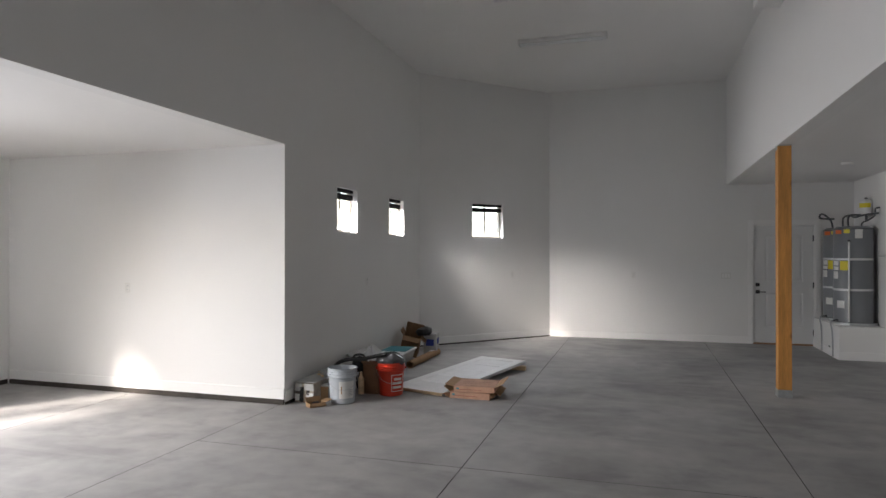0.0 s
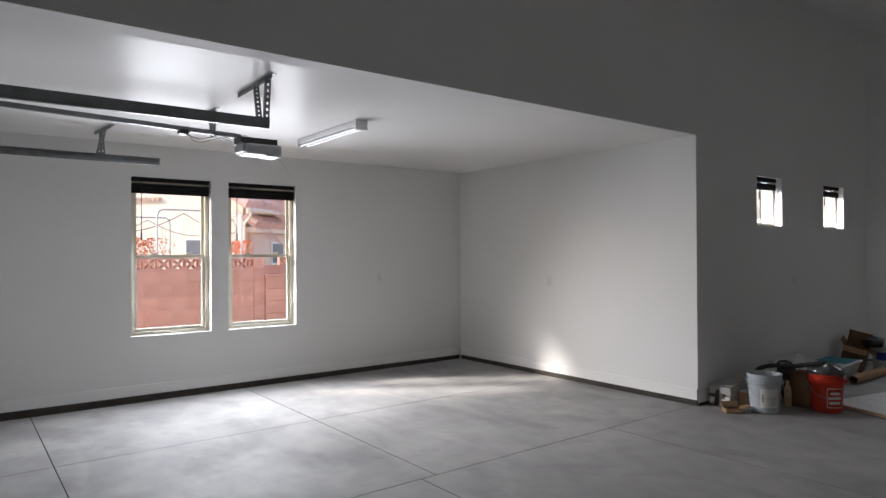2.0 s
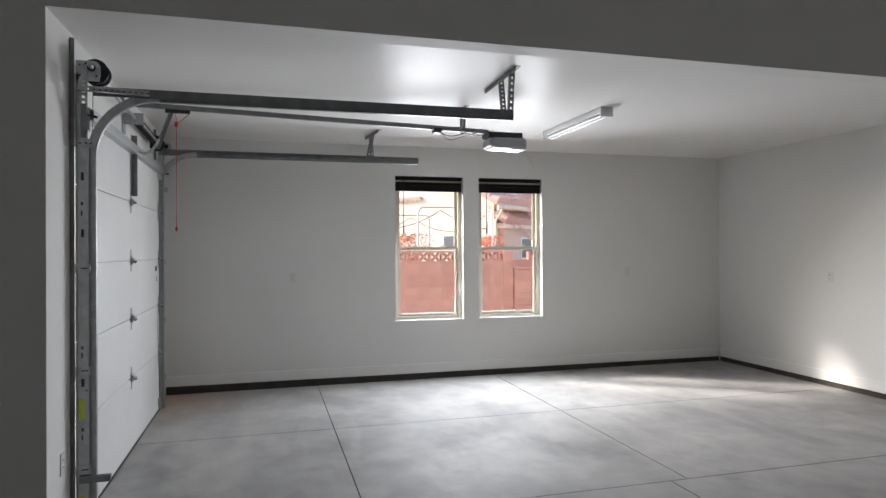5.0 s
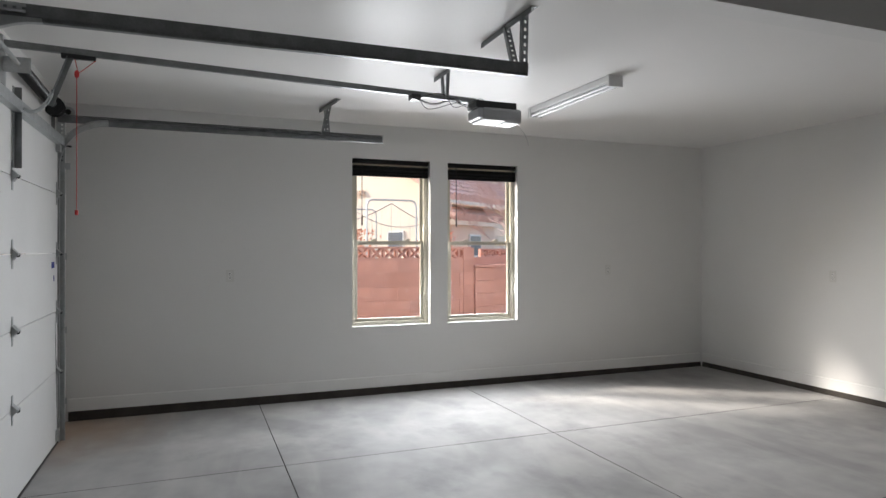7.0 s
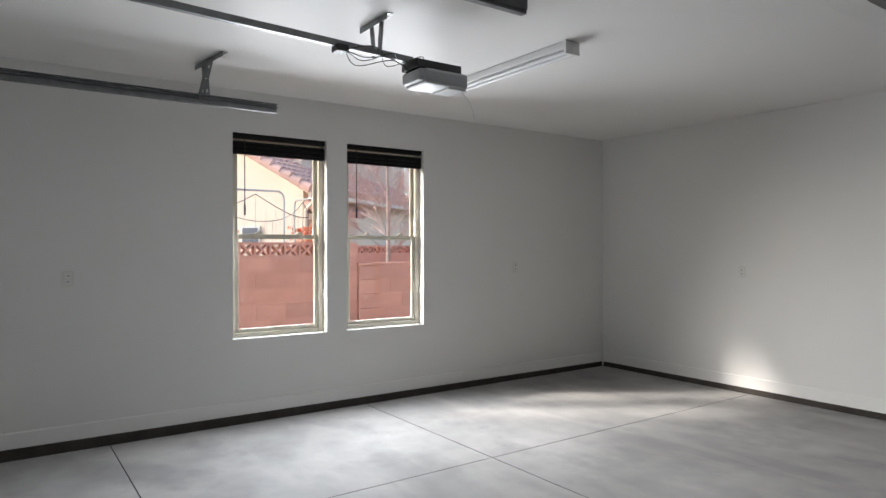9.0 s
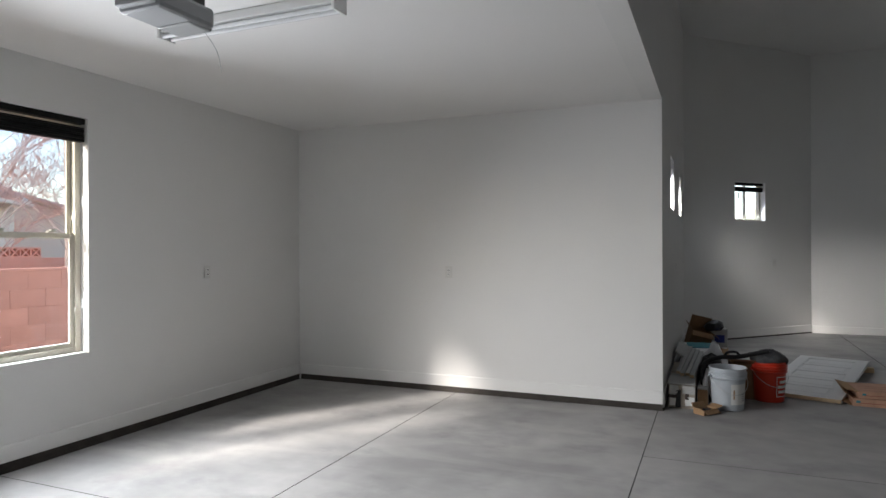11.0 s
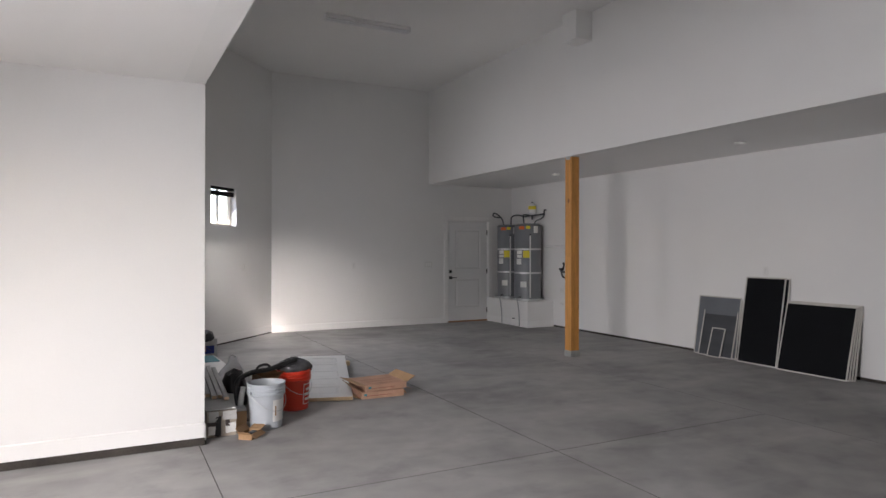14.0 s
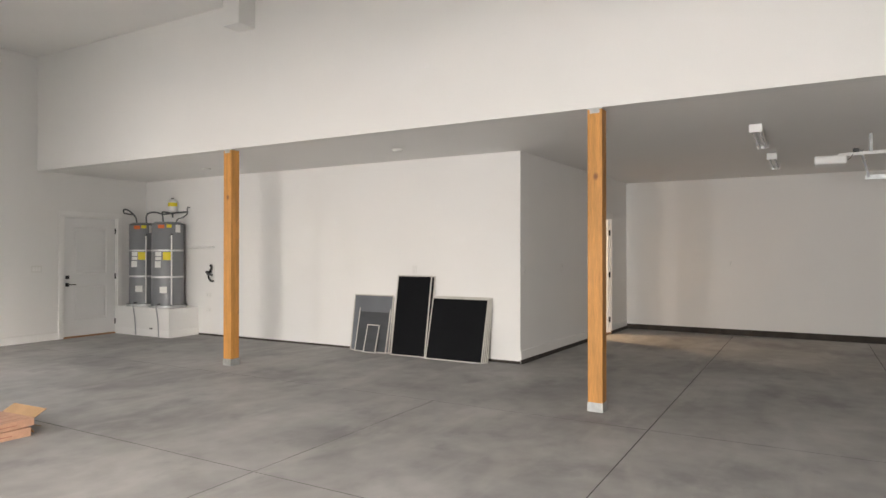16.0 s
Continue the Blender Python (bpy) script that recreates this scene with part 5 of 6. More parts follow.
def wrap(t, mat, r0, r1, a0, a1, z0, z1, name, label=""):
    """A printed patch that follows a pail's side."""
    bm = bmesh.new()
    k = 8
    vs = []
    for i in range(k + 1):
        a = radians(a0 + (a1 - a0) * i / k)
        vs.append([bm.verts.new(((r0 + (r1 - r0) * z / 0.37 + 0.0015) * math.cos(a), (r0 + (r1 - r0) * z / 0.37 + 0.0015) * math.sin(a), z)) for z in (z0, z1)])
    for p, q in zip(vs, vs[1:]):
        bm.faces.new((p[0], q[0], q[1], p[1]))
    return part(name, bm, mat, t, label)


pw = pail(-3.485, 6.23, WHITEP, "white plastic pail with a smeared paper label")
wrap(pw, PAPER, 0.130, 0.148, -105, -35, 0.06, 0.24, "paper_label", "white paper label with grey print")
for k in range(4):
    wrap(pw, GREYPL, 0.1306, 0.1486, -62, -40, 0.09 + 0.018 * k, 0.098 + 0.018 * k, "print_line")
wrap(pw, CARD, 0.1306, 0.1486, -97, -92, 0.11, 0.19, "paint_smear", "tan paint smear")
po = pail(-3.125, 6.72, ORANGE, "bright orange plastic pail with a white square mark")
for a0, a1, z0, z1 in ((-122, -58, 0.235, 0.242), (-122, -58, 0.055, 0.062), (-122, -119.5, 0.062, 0.235), (-60.5, -58, 0.062, 0.235)):
    wrap(po, PAPER, 0.130, 0.148, a0 + 30, a1 + 30, z0, z1, "white_border")
for k, (a0, a1) in enumerate(((-110, -72), (-116, -66), (-114, -70))):
    wrap(po, PAPER, 0.130, 0.148, a0 + 30, a1 + 30, 0.18 - 0.045 * k, 0.205 - 0.045 * k, "white_bar")
bg = thing("plastic_bag", pose(-3.125, 6.72, 0.37), "crumpled dark translucent plastic bag bulging from the orange pail", "bag")
bm = bmesh.new()
lathe(bm, [(0.12, -0.03), (0.158, -0.012), (0.168, 0.01), (0.162, 0.035), (0.14, 0.062), (0.10, 0.082), (0.06, 0.092), (0.03, 0.097), (0.0, 0.098)], 34)
crumple(bm, 0.026, 3)
part("bag_film", bm, material("smoky_plastic", (0.07, 0.07, 0.075), rough=0.22, vary=0.4, scale=14, bump=0.6, bump_scale=30), bg, smooth=True)

hs = thing("vacuum_hose", pose(0, 0, 0), "black plastic hose and handle lying over boxes and pails", "hose")
rod("hose", curve_points([(-3.63, 6.30, 0.03), (-3.69, 6.38, 0.18), (-3.68, 6.46, 0.34), (-3.56, 6.52, 0.40), (-3.40, 6.56, 0.41), (-3.26, 6.60, 0.44), (-3.13, 6.62, 0.47)], 6), 0.022, BLKPL, hs)
rod("handle", curve_points([(-3.51, 6.53, 0.41), (-3.48, 6.54, 0.45), (-3.41, 6.56, 0.455), (-3.37, 6.57, 0.42)], 5), 0.012, BLKPL, hs)
rod("white_pipe", curve_points([(-3.66, 6.36, 0.05), (-3.67, 6.36, 0.18), (-3.64, 6.40, 0.31)], 6), 0.024, PVC, hs)

cb = thing("flooring_carton", pose(-3.86, 6.08, 0, 0, 0, 1), "long pale carton with torn white paper and dark tape ends", "carton", "long cartons")
def crushed_box(x0, x1, y0, y1, z0, z1, mat, parent, seed, amount):
    """A carton body whose faces are dented and whose foot stays flat."""
    bm = bmesh.new()
    box(bm, x0, x1, y0, y1, z0, z1)
    bmesh.ops.subdivide_edges(bm, edges=bm.edges[:], cuts=5, use_grid_fill=True)
    for v in bm.verts:
        d = noise.noise_vector(v.co * 11 + Vector((seed, 0, 0))) * amount
        v.co += Vector((d.x, d.y, d.z if v.co.z > z0 + 0.01 else 0))
    return part("carton_body", bm, mat, parent)


crushed_box(-0.112, 0.112, 0.006, 1.25, 0.0, 0.20, material("faded_carton", (0.40, 0.35, 0.29), rough=0.85, vary=0.3, scale=9, fine=0.12), cb, 2, 0.007)
for q, mt in (((-0.10, -0.045, 0.02, 0.09), PAPER), ((-0.10, -0.03, 0.12, 0.20), FOAM), ((0.03, 0.105, 0.03, 0.10), PAPER), ((0.005, 0.11, 0.13, 0.20), FOAM), ((-0.05, -0.01, 0.01, 0.16), BLKPL), ((0.03, 0.06, 0.08, 0.19), INK), ((-0.11, -0.03, 0.09, 0.12), INK)):
    bm = bmesh.new()
    box(bm, q[0], q[1], -0.006 - 0.001 * (mt is BLKPL), 0.004, q[2], q[3])
    bmesh.ops.subdivide_edges(bm, edges=bm.edges[:], cuts=4, use_grid_fill=True)
    crumple(bm, 0.007, q[0] * 90)
    part("torn_paper" if mt in (PAPER, FOAM) else "tape", bm, mt, cb)
block("lid_flap", -0.12, 0.11, 0.02, 0.5, 0.206, 0.215, FOAM, cb, "", 0.003)
cb2 = thing("flooring_carton", pose(-3.69, 6.22, 0, 0, 0, -2), "narrow white carton beside the larger one", "carton", "long cartons")
crushed_box(-0.045, 0.045, 0.0, 0.95, 0.0, 0.165, FOAM, cb2, 7, 0.005)
block("end_flap", -0.043, 0.043, -0.01, -0.001, 0.01, 0.15, CARD, cb2)


def open_box(name, x, y, rz, w, d, h, mat, label, flaps, tilt=0, lean=0):
    """An open cardboard box with thin walls; flaps: (side, length, angle from upright)."""
    t = thing(name, pose(x, y, w / 2 * math.sin(radians(abs(lean))) + d / 2 * math.sin(radians(abs(tilt))), tilt, lean, rz), label, "cardboard box", "cardboard boxes")
    bm = bmesh.new()
    s = 0.005
    box(bm, -w / 2, w / 2, -d / 2, d / 2, 0.0, s)
    box(bm, -w / 2, w / 2, -d / 2, -d / 2 + s, s, h)
    box(bm, -w / 2, w / 2, d / 2 - s, d / 2, s, h)
    box(bm, -w / 2, -w / 2 + s, -d / 2 + s, d / 2 - s, s, h)
    box(bm, w / 2 - s, w / 2, -d / 2 + s, d / 2 - s, s, h)
    part("box_body", bm, mat, t)
    for side, ln, ang in flaps:
        bm = bmesh.new()
        span, off = (w, d) if side in "NS" else (d, w)
        box(bm, -span / 2 + 0.004, span / 2 - 0.004, -s, 0, 0, ln)
        m = pose(0, 0, 0, 0, 0, {"S": 0, "E": 90, "N": 180, "W": -90}[side]) @ pose(0, -off / 2 + s, h, ang, 0, 0)
        bmesh.ops.transform(bm, matrix=m, verts=bm.verts)
        part("flap", bm, mat, t)
    return t


open_box("cardboard_box", -3.33, 6.80, 6, 0.25, 0.26, 0.33, CARDD, "brown cardboard box, coloured dark as in shade, between the pails and the wall", [("S", 0.10, 60), ("E", 0.10, 40)])
sc = open_box("torn_cardboard", -3.665, 5.97, 52, 0.17, 0.11, 0.045, CARD, "small torn piece of open cardboard packaging on the floor", [("E", 0.08, 78), ("S", 0.05, 125), ("N", 0.05, 35), ("W", 0.04, 60)])
block("crumpled_insert", -0.05, 0.03, -0.05, 0.0, 0.006, 0.05, BLKPL, sc, "", 0.01)
open_box("cardboard_box", -3.83, 9.22, 14, 0.27, 0.26, 0.30, CARDB, "brown cardboard box with raised flaps tipped against the wall", [("S", 0.10, 120), ("N", 0.16, -6), ("E", 0.10, 115), ("W", 0.08, 40)], 7, 13)
wb = thing("product_box", pose(-3.545, 9.46, 0, 0, 0, 8), "white box with blue print beside the brown one", "product box")
block("box_body", -0.10, 0.10, -0.13, 0.13, 0.0, 0.34, FOAM, wb, "", 0.005)
block("blue_panel", -0.06, 0.06, -0.1325, -0.1305, 0.16, 0.26, BLUE, wb)
block("blue_panel", 0.1005, 0.1025, -0.09, 0.09, 0.18, 0.27, BLUE, wb)
bk = thing("dark_bag", pose(-3.60, 9.28, 0.36), "crumpled black bag on top of the boxes", "bag")
bm = bmesh.new()
lathe(bm, [(0.0, -0.02), (0.09, -0.02), (0.13, 0.015), (0.11, 0.06), (0.05, 0.09), (0.0, 0.095)], 18)
crumple(bm, 0.028, 8)
part("bag_film", bm, BLKPL, bk, smooth=True)

tr = thing("trim_board_bundle", pose(-3.83, 6.52, 0.225, 2, 0, -3), "white trim boards with raw wood ends laid on the cartons", "trim boards")
for k in range(4):
    bm = bmesh.new()
    box(bm, -0.10 + 0.045 * k, -0.062 + 0.045 * k, -0.05 * (k % 2) - 0.04 * k, 1.35 - 0.1 * k, 0.002 * k, 0.028 + 0.002 * k)
    b = part("trim_board", bm, FOAM, tr, bevel=0.002)
    block("raw_end", -0.0995 + 0.045 * k, -0.0625 + 0.045 * k, -0.05 * (k % 2) - 0.04 * k - 0.003, -0.05 * (k % 2) - 0.04 * k - 0.0005, 0.002 * k, 0.026 + 0.002 * k, PALEWOOD, b)
fs = thing("foam_sheet", pose(-3.985, 7.35, 0.30, 0, 34, 0), "white foam packing sheet leaning on the wall", "foam sheet")
block("sheet", 0.0, 0.42, 0.0, 0.85, 0.0, 0.025, FOAM, fs, "", 0.006)
tt = thing("storage_tray", pose(-3.72, 8.20, 0, 0, 0, 3), "long white tray with a teal printed cover", "tray")
bm = bmesh.new()
v = [bm.verts.new(q) for q in ((-0.14, -0.55, 0.0), (0.14, -0.55, 0.0), (0.14, 0.5, 0.0), (-0.14, 0.5, 0.0), (-0.19, -0.62, 0.20), (0.19, -0.62, 0.20), (0.19, 0.56, 0.20), (-0.19, 0.56, 0.20))]
for f in ((0, 3, 2, 1), (4, 5, 6, 7), (0, 1, 5, 4), (1, 2, 6, 5), (2, 3, 7, 6), (3, 0, 4, 7)):
    bm.faces.new([v[i] for i in f])
part("tray_body", bm, FOAM, tt, bevel=0.008)
block("tray_rim", -0.205, 0.205, -0.635, 0.575, 0.2005, 0.222, LAMPW, tt, "", 0.005)
block("teal_cover", -0.17, 0.18, 0.10, 0.54, 0.2225, 0.229, TEAL, tt, "teal printed panel")
ct = thing("cardboard_tube", pose(-3.47, 8.28, 0.052), "long brown cardboard tube on the floor", "cardboard tube")
bm = bmesh.new()
rings = tube(bm, [(0, 0, 0), (0, 1.25, 0)], 0.052, 20, caps=False)
inner = tube(bm, [(0, 0, 0), (0, 1.25, 0)], 0.046, 20, caps=False)
for e in (0, -1):
    for k in range(20):
        bm.faces.new((rings[e][k], rings[e][(k + 1) % 20], inner[e][(k + 1) % 20], inner[e][k]))
part("tube_wall", bm, CARD, ct, smooth=True)
block("tape_label", -0.03, 0.03, 0.9, 1.0, 0.0515, 0.0535, PAPER, ct)
cp2 = thing("clear_plastic_bag", pose(-3.60, 7.22, 0.18), "crumpled clear plastic bag drawn up to a peak", "bag")
bm = bmesh.new()
lathe(bm, [(0.22, -0.16), (0.21, -0.05), (0.17, 0.04), (0.12, 0.12), (0.06, 0.20), (0.025, 0.26), (0.0, 0.275)], 18)
crumple(bm, 0.03, 5)
part("bag_film", bm, CLEAR, cp2, smooth=True)
dk = thing("dark_clutter_bag", pose(-3.62, 6.98, 0.0), "limp black bag stuffed behind the pails", "bag")
bm = bmesh.new()
lathe(bm, [(0.0, 0.0), (0.10, 0.0), (0.13, 0.08), (0.12, 0.22), (0.08, 0.33), (0.0, 0.37)], 16)
crumple(bm, 0.03, 11)
part("bag_film", bm, BLKPL, dk, smooth=True)
bt = thing("spray_bottle", pose(-3.455, 6.64, 0), "small tan bottle standing beside the white pail", "bottle")
bm = bmesh.new()
lathe(bm, [(0.0, 0.0), (0.032, 0.0), (0.034, 0.01), (0.034, 0.17), (0.015, 0.21), (0.015, 0.25), (0.0, 0.25)], 18)
part("bottle_body", bm, PALEWOOD, bt, smooth=True)

# door leaf lying on the floor
dd = Vector((0.285, 0.957, 0.034)).normalized()
dx = Vector((dd.y, -dd.x, 0)).normalized()
dy = dd.cross(dx)
o = Vector((-2.535, 6.76, 0.042)) - dx * 0.70
lm = Matrix(((dx.x, dy.x, dd.x, o.x), (dx.y, dy.y, dd.y, o.y), (dx.z, dy.z, dd.z, o.z), (0, 0, 0, 1)))
ld = thing("door_slab", lm, "white five-panel interior door leaf lying on the concrete floor", "door leaf")
bm = bmesh.new()
panel_slab(bm, 0.70, 2.05, 0.036, [(0.11, 0.59, 0.14 + 0.37 * k, 0.14 + 0.37 * k + 0.29) for k in range(5)])
part("door_panel", bm, DOORW, ld)
block("raw_edge", 0.001, 0.699, 0.0022, 0.0355, -0.0045, -0.0005, PALEWOOD, ld, "raw pale wooden bottom edge")
sb = thing("wood_scrap", pose(-2.15, 8.62, 0), "small pale wood scrap under the door leaf", "wood scrap")
block("scrap", -0.22, 0.22, -0.045, 0.045, 0.0, 0.055, PALEWOOD, sb, "", 0.003)


def flat_carton(x, y, z, rz, w, d, h, label, flaps):
    t = thing("flat_carton", pose(x, y, z, 0, 0, rz), label, "carton", "stacked flat cartons")
    block("carton_body", -w / 2, w / 2, -d / 2, d / 2, 0.0, h, CARDR, t, "", 0.003)
    for k in range(3):
        block("print_line", -w * 0.38, w * 0.38, -d / 2 + 0.10 * k + 0.06, -d / 2 + 0.10 * k + 0.068, h, h + 0.0008, RPRINT, t)
    block("print_line", -w * 0.40, w * 0.20, -d / 2 - 0.0008, -d / 2, h * 0.38, h * 0.5, RPRINT, t)
    block("teal_mark", -w * 0.44, -w * 0.37, -d / 2 - 0.0012, -d / 2, h * 0.45, h * 0.75, TEAL, t)
    for sx, y0, y1, z0, ln, ang in flaps:
        bm = bmesh.new()
        box(bm, 0, ln, y0, y1, -0.002, 0.002)
        m = pose(sx * w / 2, 0, z0) @ pose(0, 0, 0, 0, -ang if sx > 0 else ang - 180, 0)
        bmesh.ops.transform(bm, matrix=m, verts=bm.verts)
        part("flap", bm, CARD, t)
    return t


flat_carton(-2.215, 6.97, 0.0, -2, 0.45, 0.45, 0.068, "opened flat cardboard carton on the concrete floor", [(-1, -0.22, 0.22, 0.003, 0.10, 22), (1, -0.22, 0.10, 0.064, 0.05, -60), (-1, -0.22, 0.22, 0.066, 0.09, 40)])
flat_carton(-2.19, 6.98, 0.071, 3, 0.45, 0.44, 0.062, "printed flat carton with torn open flaps on another", [(1, -0.22, 0.22, 0.058, 0.11, 28), (1, -0.20, 0.20, 0.004, 0.07, -25), (-1, -0.22, 0.22, 0.058, 0.10, 12)])

# ---- outside ----
GZ = -0.22
bm = bmesh.new()
vs = [bm.verts.new((x, y, GZ)) for x, y in ((-900, -900), (900, -900), (900, 900), (-900, 900))]
bm.faces.new(vs)
structure(part("ground", bm, DIRT), "dry reddish desert soil", "ground")


def block_mesh(name, w, d, h, mat):
    bm = bmesh.new()
    box(bm, -d, 0, 0.0009, w - 0.0009, 0.0009, h - 0.0009)
    c = 0.0018
    bmesh.ops.bevel(bm, geom=[e for e in bm.edges if all(v.co.x > -0.001 for v in e.verts)], offset=c, segments=1, affect="EDGES")
    return finish(bm, name, mat)


def screen_block_mesh(w, d, h, mat):
    """A pierced block: a rim with crossed bars."""
    bm = bmesh.new()
    e = 0.028
    box(bm, -d, 0, 0, w, 0, e)
    box(bm, -d, 0, 0, w, h - e, h)
    for k in range(3):
        y = k * w / 2
        box(bm, -d, -0.002, max(0, y - e / 2), min(w, y + e / 2), e, h - e)
    for k in range(2):
        for s in (1, -1):
            L = math.hypot(w / 2, h)
            m = Matrix.Translation((0, w / 4 + k * w / 2, h / 2)) @ Matrix.Rotation(math.atan2(h, w / 2) * s, 4, "X")
            box(bm, -d + 0.004, -0.004, -L / 2 + 0.03, L / 2 - 0.03, -0.012, 0.012, m)
    return finish(bm, "pierced_block", mat)


BM = block_mesh("concrete_block", 0.4, 0.03, 0.2, BLOCK)
LAT = screen_block_mesh(0.4, 0.14, 0.2, BLOCK)


def garden_wall(name, x, y0, y1, top, lattice, y_fine0, y_fine1, label, yaw=0):
    t = structure(new(name), label, "wall")
    t.matrix_world = pose(x, 0, 0, 0, 0, yaw)
    body_top = top - (0.2 if lattice else 0)
    block("wall_core", -0.17, -0.009, y0, y1, GZ - 0.1, body_top - 0.004, MORTAR, t)
    rows = int((body_top - GZ) / 0.2) + 1
    for r in range(rows):
        z = body_top - 0.2 * (r + 1)
        y = y_fine0 - (0.2 if r % 2 else 0)
        while y < y_fine1 - 0.01:
            if y >= y_fine0 - 0.21 and y + 0.4 <= y_fine1 + 0.21:
                ob = new("concrete_block", BM)
                ob.parent = t
                ob.location = (random.uniform(-0.002, 0.002), y, z)
            y += 0.4
    if lattice:
        y = y_fine0
        while y < y_fine1 - 0.2:
            ob = new("pierced_block", LAT)
            ob.parent = t
            ob.location = (-0.01, y, body_top)
            y += 0.4
    else:
        block("cap", -0.18, 0.006, y0, y1, body_top - 0.003, body_top + 0.03, BLOCK, t, "", 0.004)
    return t


garden_wall("garden_wall_1", -10.6, -6.0, 4.0, 1.50, True, 0.8, 4.0, "red concrete block garden wall with a pierced top course")
garden_wall("garden_wall_2", -10.62, 4.0, 12.0, 1.19, False, 4.4, 7.2, "lower red concrete block garden wall")
pr = thing("wall_pier", pose(-10.60, 4.05, GZ), "red block pier at the end of the low garden wall", "pier")
for r in range(7):
    block("concrete_block", -0.17, 0.05, 0.0, 0.32, 0.2 * r + 0.002, 0.2 * r + 0.198, BLOCK, pr, "", 0.005)
block("cap", -0.19, 0.07, -0.02, 0.34, 1.402, 1.44, BLOCK, pr, "", 0.006)
pr2 = thing("wall_pier", pose(-10.62, 3.86, GZ), "tall red block pier ending the garden wall", "pier")
for r in range(9):
    block("concrete_block", -0.17, 0.035, 0.0, 0.18, 0.19 * r + 0.002, 0.19 * r + 0.188, BLOCK, pr2, "", 0.005)
garden_wall("garden_wall_3", -15.5, 4.5, 22.0, 1.48, True, 6.4, 8.4, "far red block wall with a pierced top course")


def gable_house(name, x, y0, y1, depth, eave, peak_y, pitch, wall_mat, label, over=0.5, m=None, cols=3):
    """A house whose gable faces +x: wall with gable, sloped tiled roof with overhang and fascia, one window."""
    t = thing(name, m or pose(x, 0, GZ), label, "house", "neighbouring houses")
    zp = eave + (y1 - peak_y) * pitch
    ze0 = zp - (peak_y - y0) * pitch
    bm = bmesh.new()
    f = [(0, y0, 0), (0, y1, 0), (0, y1, eave), (0, peak_y, zp), (0, y0, ze0)]
    a = [bm.verts.new(p) for p in f]
    b = [bm.verts.new((-depth, p[1], p[2])) for p in f]
    bm.faces.new(a)
    bm.faces.new(list(reversed(b)))
    for k in range(5):
        bm.faces.new((a[k], a[(k + 1) % 5], b[(k + 1) % 5], b[k]))
    part("wall", bm, wall_mat, t)
    for s, ye, zz in ((1, y1 + over, eave - over * pitch), (-1, y0 - over, ze0 - over * pitch)):
        bm = bmesh.new()
        q = [bm.verts.new(p) for p in ((over, peak_y, zp + 0.02), (over, ye, zz + 0.02), (-depth, ye, zz + 0.02), (-depth, peak_y, zp + 0.02), (over, peak_y, zp + 0.14), (over, ye, zz + 0.14), (-depth, ye, zz + 0.14), (-depth, peak_y, zp + 0.14))]
        for f in ((0, 3, 2, 1), (4, 5, 6, 7), (0, 1, 5, 4), (1, 2, 6, 5), (2, 3, 7, 6), (3, 0, 4, 7)):
            bm.faces.new([q[i] for i in f])
        roof = part("roof_slope", bm, wall_mat, t)
        L = math.hypot(ye - peak_y, zz - zp)
        bm = bmesh.new()
        k = int(L / 0.33)
        for col in range(cols if s > 0 else 1):
            for i in range(k):
                f0, f1 = i / k, (i + 1.12) / k
                p0 = Vector((over - 0.02 - 0.26 * col, peak_y + (ye - peak_y) * f0, zp + (zz - zp) * f0 + 0.15))
                p1 = Vector((over - 0.02 - 0.26 * col, peak_y + (ye - peak_y) * f1, zp + (zz - zp) * f1 + 0.19))
                tube(bm, [p0, p1], [0.12, 0.14], 8)
        tagged(part("tile_rows", bm, TILE, t), kind="stuff")
    return t


# the near house stands askew: its eave corner points at the garage
CX, CY, HYAW = -18.0, 6.52, -54
h1 = gable_house("house", 0, -9.7, 7.6, 8.0, 3.27, -1.0, 0.55, STUCCO, "cream stucco house with red clay tile roof behind the garden wall", 0.5, pose(CX, CY, GZ, 0, 0, HYAW) @ Matrix.Translation((-0.5, -8.1, 0)), 30)
block("upper_storey", -8.0, -1.3, 2.6, 6.75, 0.0, 6.9, STUCCO2, h1, "tan stucco upper storey behind the tiled roof")
block("upper_eave", -8.2, -1.1, 2.4, 7.0, 6.9, 7.05, STUCCO, h1)
wn1 = block("window", 0.0, 0.05, 5.66, 6.27, 1.72, 2.24, PLATE, h1)
block("pane", 0.05, 0.06, 5.71, 6.22, 1.77, 2.19, DARKGL, wn1)
for k in range(9):
    rod("vent_tile", [(0.0, 3.45 + 0.155 * k, 3.47), (0.09, 3.45 + 0.155 * k, 3.44)], 0.07, STUCCO2, h1, seg=8)
block("fascia", 0.46, 0.52, 8.06, 8.14, 2.90, 3.10, STUCCO, h1)
rod("gutter", [(0.5, 8.12, 3.0), (-7.9, 8.12, 3.0)], 0.06, STUCCO, h1, seg=8)
rod("downpipe", curve_points([(0.35, 8.12, 2.96), (0.32, 8.05, 2.80), (0.05, 7.72, 2.66), (0.02, 7.68, 2.4), (0.02, 7.68, 0.0)], 4), 0.04, STUCCO, h1, seg=8)
gable_house("house", -32.0, 4.0, 16.6, 3.4, 7.0, 10.0, 0.2, STUCCO, "taller cream stucco house with a low tiled roof", 0.5, pose(-32.0, 10.0, GZ, 0, 0, -34) @ Matrix.Translation((0, -10, 0)))
lr = thing("porch_roof", pose(CX, CY, GZ, 0, 0, HYAW + 90) @ Matrix.Translation((-0.3, 0, 0)), "small tiled porch roof on a tan stucco wall", "porch")
